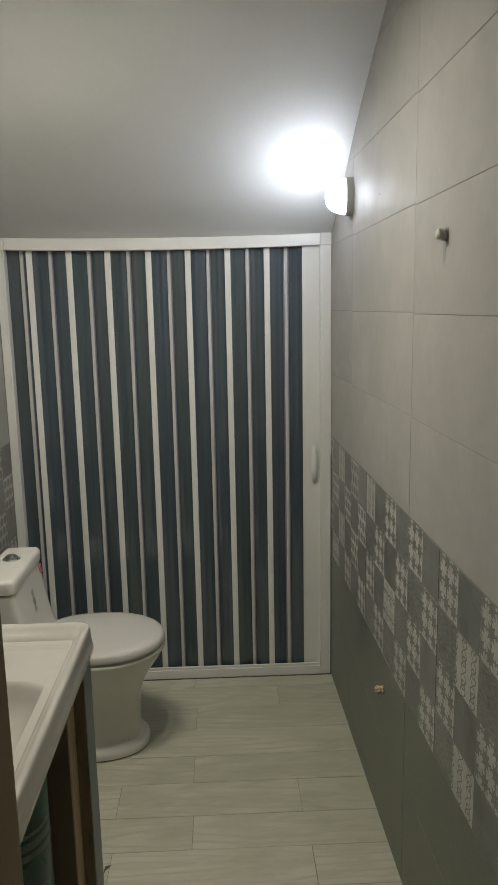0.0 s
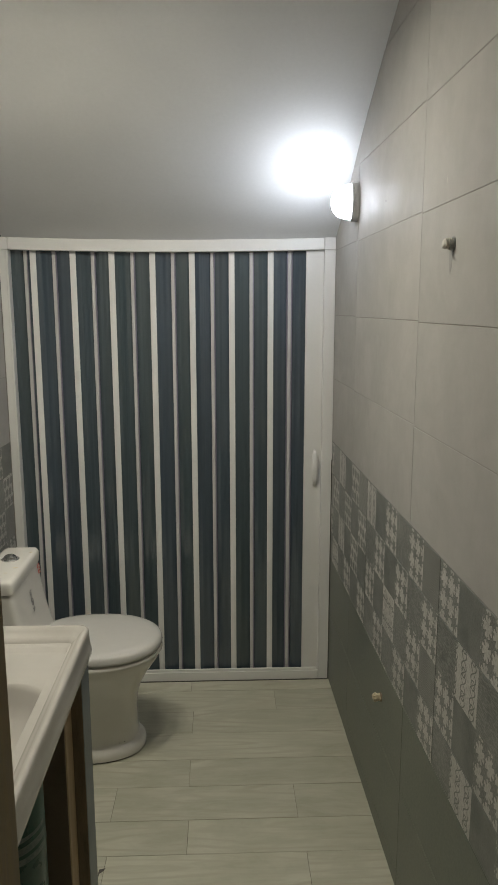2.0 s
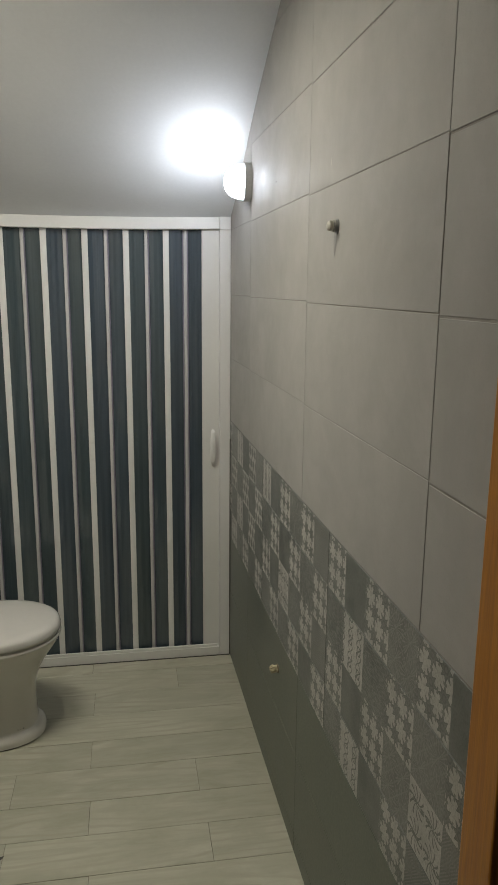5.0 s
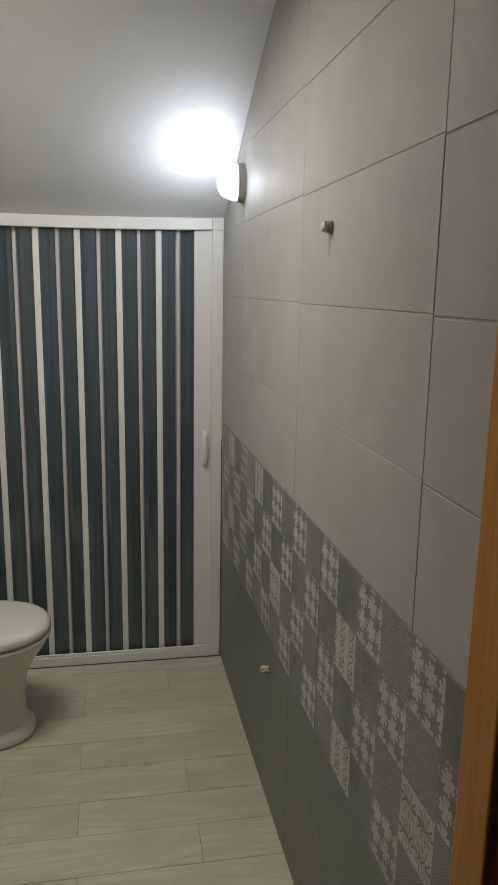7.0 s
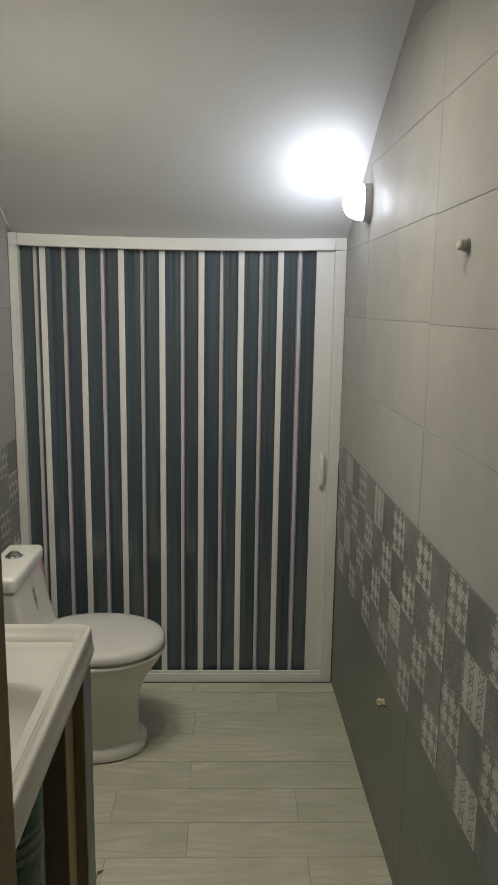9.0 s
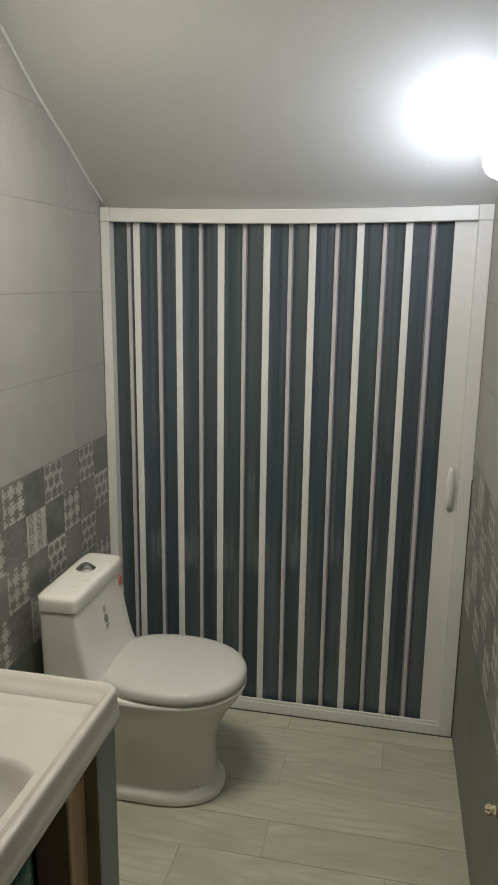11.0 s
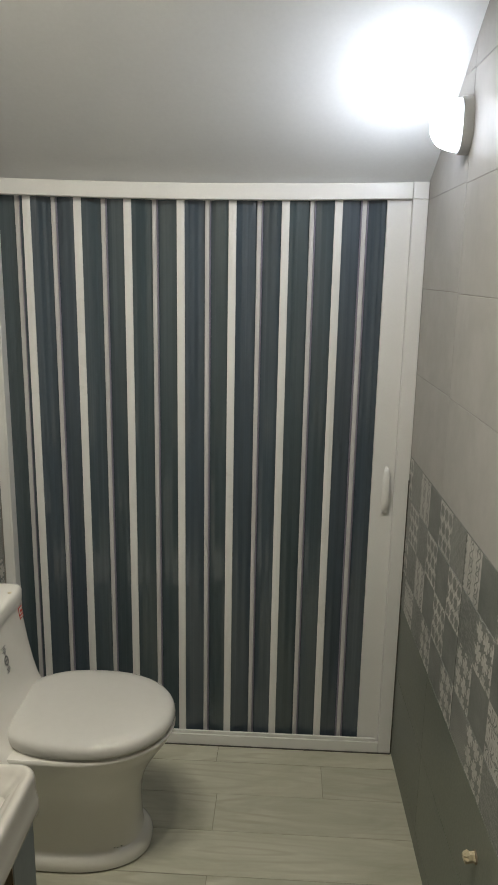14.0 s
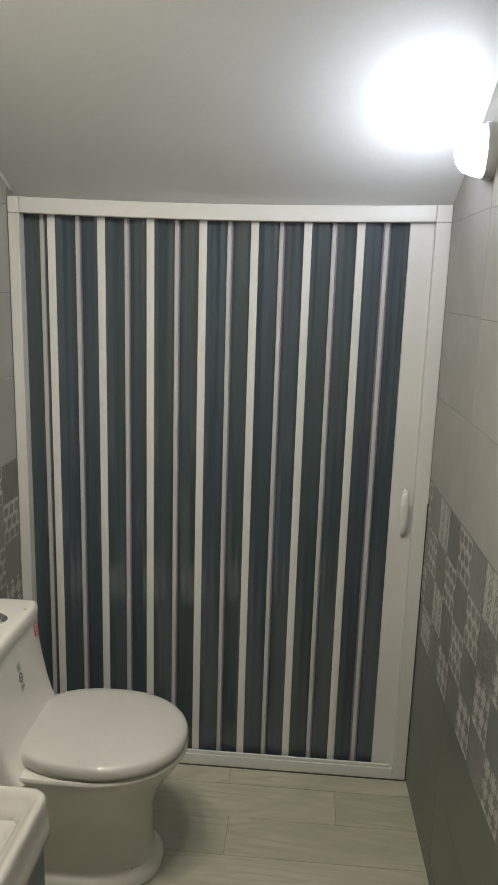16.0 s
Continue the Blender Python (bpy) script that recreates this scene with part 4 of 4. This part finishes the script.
# ---- wall tiles ----
def tile_bm(w, h, sign, thick=0.008, cham=0.0007):
    """A slab in the y-z plane whose face looks along sign * x, its edges eased."""
    def rect(x, e):
        return [(x, -w / 2 + e, -h / 2 + e), (x, w / 2 - e, -h / 2 + e), (x, w / 2 - e, h / 2 - e), (x, -w / 2 + e, h / 2 - e)]
    return loft([rect(-sign * thick, 0), rect(-sign * cham, 0), rect(0, cham)])


def deco_bm(y_cuts, z_cuts, sign, pick, thick=0.008):
    """A printed tile: one slab whose face is divided into square patches, each with its own motif."""
    y0, y1, z0, z1 = y_cuts[0], y_cuts[-1], z_cuts[0], z_cuts[-1]
    yc, zc = (y0 + y1) / 2, (z0 + z1) / 2
    bm = bmesh.new()
    uv = bm.loops.layers.uv.new("UVMap")
    cham = 0.0012
    ys = [y0 + cham if k == 0 else y1 - cham if k == len(y_cuts) - 1 else y for k, y in enumerate(y_cuts)]
    zs = [z0 + cham if k == 0 else z1 - cham if k == len(z_cuts) - 1 else z for k, z in enumerate(z_cuts)]
    grid = [[bm.verts.new((0, y - yc, z - zc)) for z in zs] for y in ys]
    for i in range(len(ys) - 1):
        for j in range(len(zs) - 1):
            f = bm.faces.new((grid[i][j], grid[i + 1][j], grid[i + 1][j + 1], grid[i][j + 1]))
            f.material_index = pick(i, j)
            wide, tall = (ys[i + 1] - ys[i]) / 0.122, (zs[j + 1] - zs[j]) / 0.122
            for lp, (u, v) in zip(f.loops, ((0, 0), (1, 0), (1, 1), (0, 1))):
                lp[uv].uv = (u * min(1, wide), v * min(1.08, tall))
    rim = [(g, a) for g, a in [(grid[i][0], (y_cuts[i] - yc, z0 - zc)) for i in range(len(ys))] + [(grid[-1][j], (y1 - yc, z_cuts[j] - zc)) for j in range(1, len(zs))] + [(grid[i][-1], (y_cuts[i] - yc, z1 - zc)) for i in range(len(ys) - 2, -1, -1)] + [(grid[0][j], (y0 - yc, z_cuts[j] - zc)) for j in range(len(zs) - 2, 0, -1)]]
    side = [bm.verts.new((-sign * cham, *a)) for _, a in rim]
    back = [bm.verts.new((-sign * thick, *a)) for _, a in rim]
    k = len(rim)
    for i in range(k):
        j = (i + 1) % k
        bm.faces.new((rim[i][0], rim[j][0], side[j], side[i]))
        bm.faces.new((side[i], side[j], back[j], back[i]))
    bm.faces.new(back)
    return bm


NEAR = {0: "plain star lined plain", 1: "star relief leaf lined", 2: "relief star relief star", 3: "star woven star plain", 4: "plain curl plain curl", 5: "star woven star woven",
        6: "lined star lined star", 7: "star woven star plain", 8: "woven star woven star", 9: "star plain leaf woven", 10: "plain star plain star", 11: "curl woven star lined"}
FAR = {13: "plain bloom lined star", 12: "bloom relief bloom woven", 11: "relief star relief bloom", 10: "bloom plain bloom plain", 9: "plain curl plain curl", 8: "star woven star woven",
       7: "lined star lined star", 6: "bloom lined star woven", 5: "woven star plain star", 4: "star relief star lined"}
mesh_store = {}


def lay(wall, face_x, sign, y0, y1, z0, z1, material, joint=0.0008):
    """One tile, cut along the ceiling where it reaches it."""
    right = 1.0 if sign < 0 else 0.0
    a, b, c, d = y0 + joint, y1 - joint, z0 + joint, z1 - joint
    if c > max(ceil_z(a, right), ceil_z(b, right)) + 0.03 or b - a < 0.01:
        return
    cut = d > min(ceil_z(a, right), ceil_z(b, right)) + 0.005
    key = (round(b - a, 4), round(d - c, 4), sign, material.name)
    if cut or key not in mesh_store:
        yc, zc = (a + b) / 2, (c + d) / 2
        if cut:
            stops_y = [a + (b - a) * k / 16 for k in range(17)]
            stops_y = [y for y in stops_y if ceil_z(y, right) + 0.012 > c + 0.004]
            if len(stops_y) < 2:
                return
            outline = [(stops_y[0] - yc, c - zc), (stops_y[-1] - yc, c - zc)] + [(y - yc, min(d, ceil_z(y, right) + 0.012) - zc) for y in reversed(stops_y)]
            bm = loft([[(-sign * 0.008, *p) for p in outline], [(0.0, *p) for p in outline]])
        else:
            bm = tile_bm(b - a, d - c, sign)
        ob = part("tile", bm, material, wall)
        if not cut:
            mesh_store[key] = ob.data
    else:
        ob = new("tile", mesh_store[key])
        ob.parent = wall
    ob.location = (face_x + sign * rnd.uniform(-0.0003, 0.0003), (y0 + y1) / 2, (z0 + z1) / 2)


DARKS, LIGHTS = [0, 0, 1, 2, 3, 3, 0], [4, 7, 4, 5, 7, 6]


def lay_band(wall, face_x, sign, columns, origin, rows, light_first):
    """The patchwork band: columns of patches in y, tiles six patches long, rows of tiles in z from above."""
    seedling = random.Random(11 if sign < 0 else 23)
    motif = {}
    row_no = 0
    for zs in rows:
        zs = list(zs)
        for start in range(0, len(columns) - 1, 6):
            cols = columns[start:start + 7]
            if len(cols) < 2:
                continue
            def pick(i, j, start=start, row_no=row_no, zs=zs):
                r = row_no + (len(zs) - 2 - j)
                light = (start + i + r + light_first) % 2 == 0
                known = NEAR if sign < 0 else FAR
                if start + i in known:
                    return MOTIFS.index(known[start + i].split()[r])
                return motif.setdefault((start + i, r), (LIGHTS if light else DARKS)[seedling.randrange(6 if light else 7)])
            cy = [cols[0] + 0.0008, *cols[1:-1], cols[-1] - 0.0008]
            cz = [zs[0] + 0.0008, *zs[1:-1], zs[-1] - 0.0008]
            bm = deco_bm(cy, cz, sign, pick)
            ob = part("tile", bm, PATCH, wall, "grey patchwork printed tile")
            ob.location = (face_x, (cy[0] + cy[-1]) / 2, (cz[0] + cz[-1]) / 2)
        row_no += len(zs) - 1


# right wall
R_COLS = [0.82, 1.097, 1.850, 2.608, 3.10]
R_ROWS = [1.0575, 1.309, 1.5625, 1.8145, 2.061, 2.310, 2.558, 2.70]
LIPPAGE = [-0.004, 0.0, 0.004, 0.007]     # the courses rise a little towards the folding door
for z0, z1 in zip(R_ROWS, R_ROWS[1:]):
    for y0, y1, dz in zip(R_COLS, R_COLS[1:], LIPPAGE):
        lay(wall_east, XR, -1, y0, y1, z0 + (dz if z0 > 1.1 else 0.0), z1 + dz, TILE, 0.0019 if y1 < 1.2 else 0.0009)
for z0, z1 in ((0.0, 0.058), (0.058, 0.307), (0.307, 0.5545)):
    for y0, y1 in zip(R_COLS, R_COLS[1:]):
        lay(wall_east, XR, -1, y0, y1, z0, z1, DARK_TILE, 0.0006)
PITCH = 0.1255
right_columns = [1.098 + PITCH * k for k in range(0, 16)] + [3.095]
lay_band(wall_east, XR, -1, [0.847, 0.9725] + right_columns, 0, [(0.926, 1.0570), (0.673, 0.800, 0.926), (0.555, 0.673)], 1)

# the wall with the doorway is tiled on its inner side too
for z0, z1, mat in [(a, b, TILE) for a, b in zip(R_ROWS, R_ROWS[1:])] + [(0.5605, 0.811, PATCH[0]), (0.811, 1.0605, PATCH[5]), (0.0, 0.312, DARK_TILE), (0.312, 0.560, DARK_TILE)]:
    for k, (x0, x1) in enumerate(((XL + 0.002, -0.40), (-0.40, DOOR_L - 0.047))):
        ob = part("tile", box(x0 + 0.001, x1 - 0.001, Y_FAR - 0.0036, Y_FAR + 0.0045, z0 + 0.001, min(z1, 2.57) - 0.001), mat, wall_south)

# left wall
L_COLS = [0.82, 1.272, 2.030, 2.787, 3.0275]
L_ROWS = [1.065, 1.329, 1.586, 1.845, 2.112, 2.370, 2.630, 2.75]
for z0, z1 in zip(L_ROWS, L_ROWS[1:]):
    for y0, y1 in zip(L_COLS, L_COLS[1:]):
        lay(wall_west, XL, 1, y0, y1, z0, z1, TILE)
for z0, z1 in ((0.0, 0.03), (0.03, 0.28), (0.28, 0.530)):
    for y0, y1 in zip(L_COLS, L_COLS[1:]):
        lay(wall_west, XL, 1, y0, y1, z0, z1, DARK_TILE, 0.0006)
left_columns = [2.787 - 0.1225 * k for k in range(12, -1, -1)] + [2.9095, 3.0265]
band_rows = [(0.941, 1.0645), (0.679, 0.810, 0.941), (0.5305, 0.679)]
lay_band(wall_west, XL, 1, left_columns, 0, band_rows, 0)
lay_band(wall_west, XL, 1, [0.829, 0.951, 1.073, 1.195, 1.317], 0, band_rows, 0)


# ---- small marks ----
def leaf_on_wall(name, label, outline, x, thick, material):
    bm = loft([[on_right(*p, 0.0002) for p in outline], [on_right(*p, thick) for p in outline]])
    return tagged(part(name, bm, material, None, label), "", "mark")


# one grey leaf: the drip with the plug's shadow painted in
leaf_on_wall("drip_shadow_mark", "thin grey drip and shadow below the pipe cap", [(1.6160, 1.713), (1.6370, 1.713), (1.6365, 1.692), (1.6345, 1.674), (1.6280, 1.666), (1.6225, 1.676), (1.6175, 1.692)], XR, 0.0005, STREAK)
leaf_on_wall("scuff_mark", "short pale scratch on a wall tile", [(1.6690, 1.8565), (1.6715, 1.8560), (1.6722, 1.8640), (1.6712, 1.8725), (1.6698, 1.8640)], XR, 0.0005, PLUG)
leaf_on_wall("chip_mark", "tiny dark chip in a tile", [(2.214, 1.892), (2.221, 1.893), (2.222, 1.8955), (2.216, 1.8955)], XR, 0.0006, GAP)

# pale sealant along the left edge of the ceiling
bead_pts = [(y, ceil_z(y) - 0.004) for y in [3.05] + CEIL_Y[1:]]
bm = bmesh.new()
rows = []
for y, z in bead_pts:
    rows.append([(XL + 0.001 + dx, y, z + dz) for dx, dz in ((0.0, 0.008), (0.005, 0.008), (0.0046, 0.001), (0.0, -0.0035))])
bm.free()
structure("ceiling_bead", loft(rows), PVC, "thin white sealant bead along the ceiling", "trim")

# broken plank corner beside the cabinet
chip = [(-0.238, 1.952), (-0.221, 1.956), (-0.227, 1.944), (-0.236, 1.936), (-0.2365, 1.905), (-0.2405, 1.850), (-0.2425, 1.850), (-0.2405, 1.905)]
bm = loft([[(x, y, 0.0002) for x, y in chip], [(x, y, 0.0012) for x, y in chip]])
tagged(part("broken_corner", bm, GAP, None, "dark broken plank corner beside the cabinet"), "", "mark")
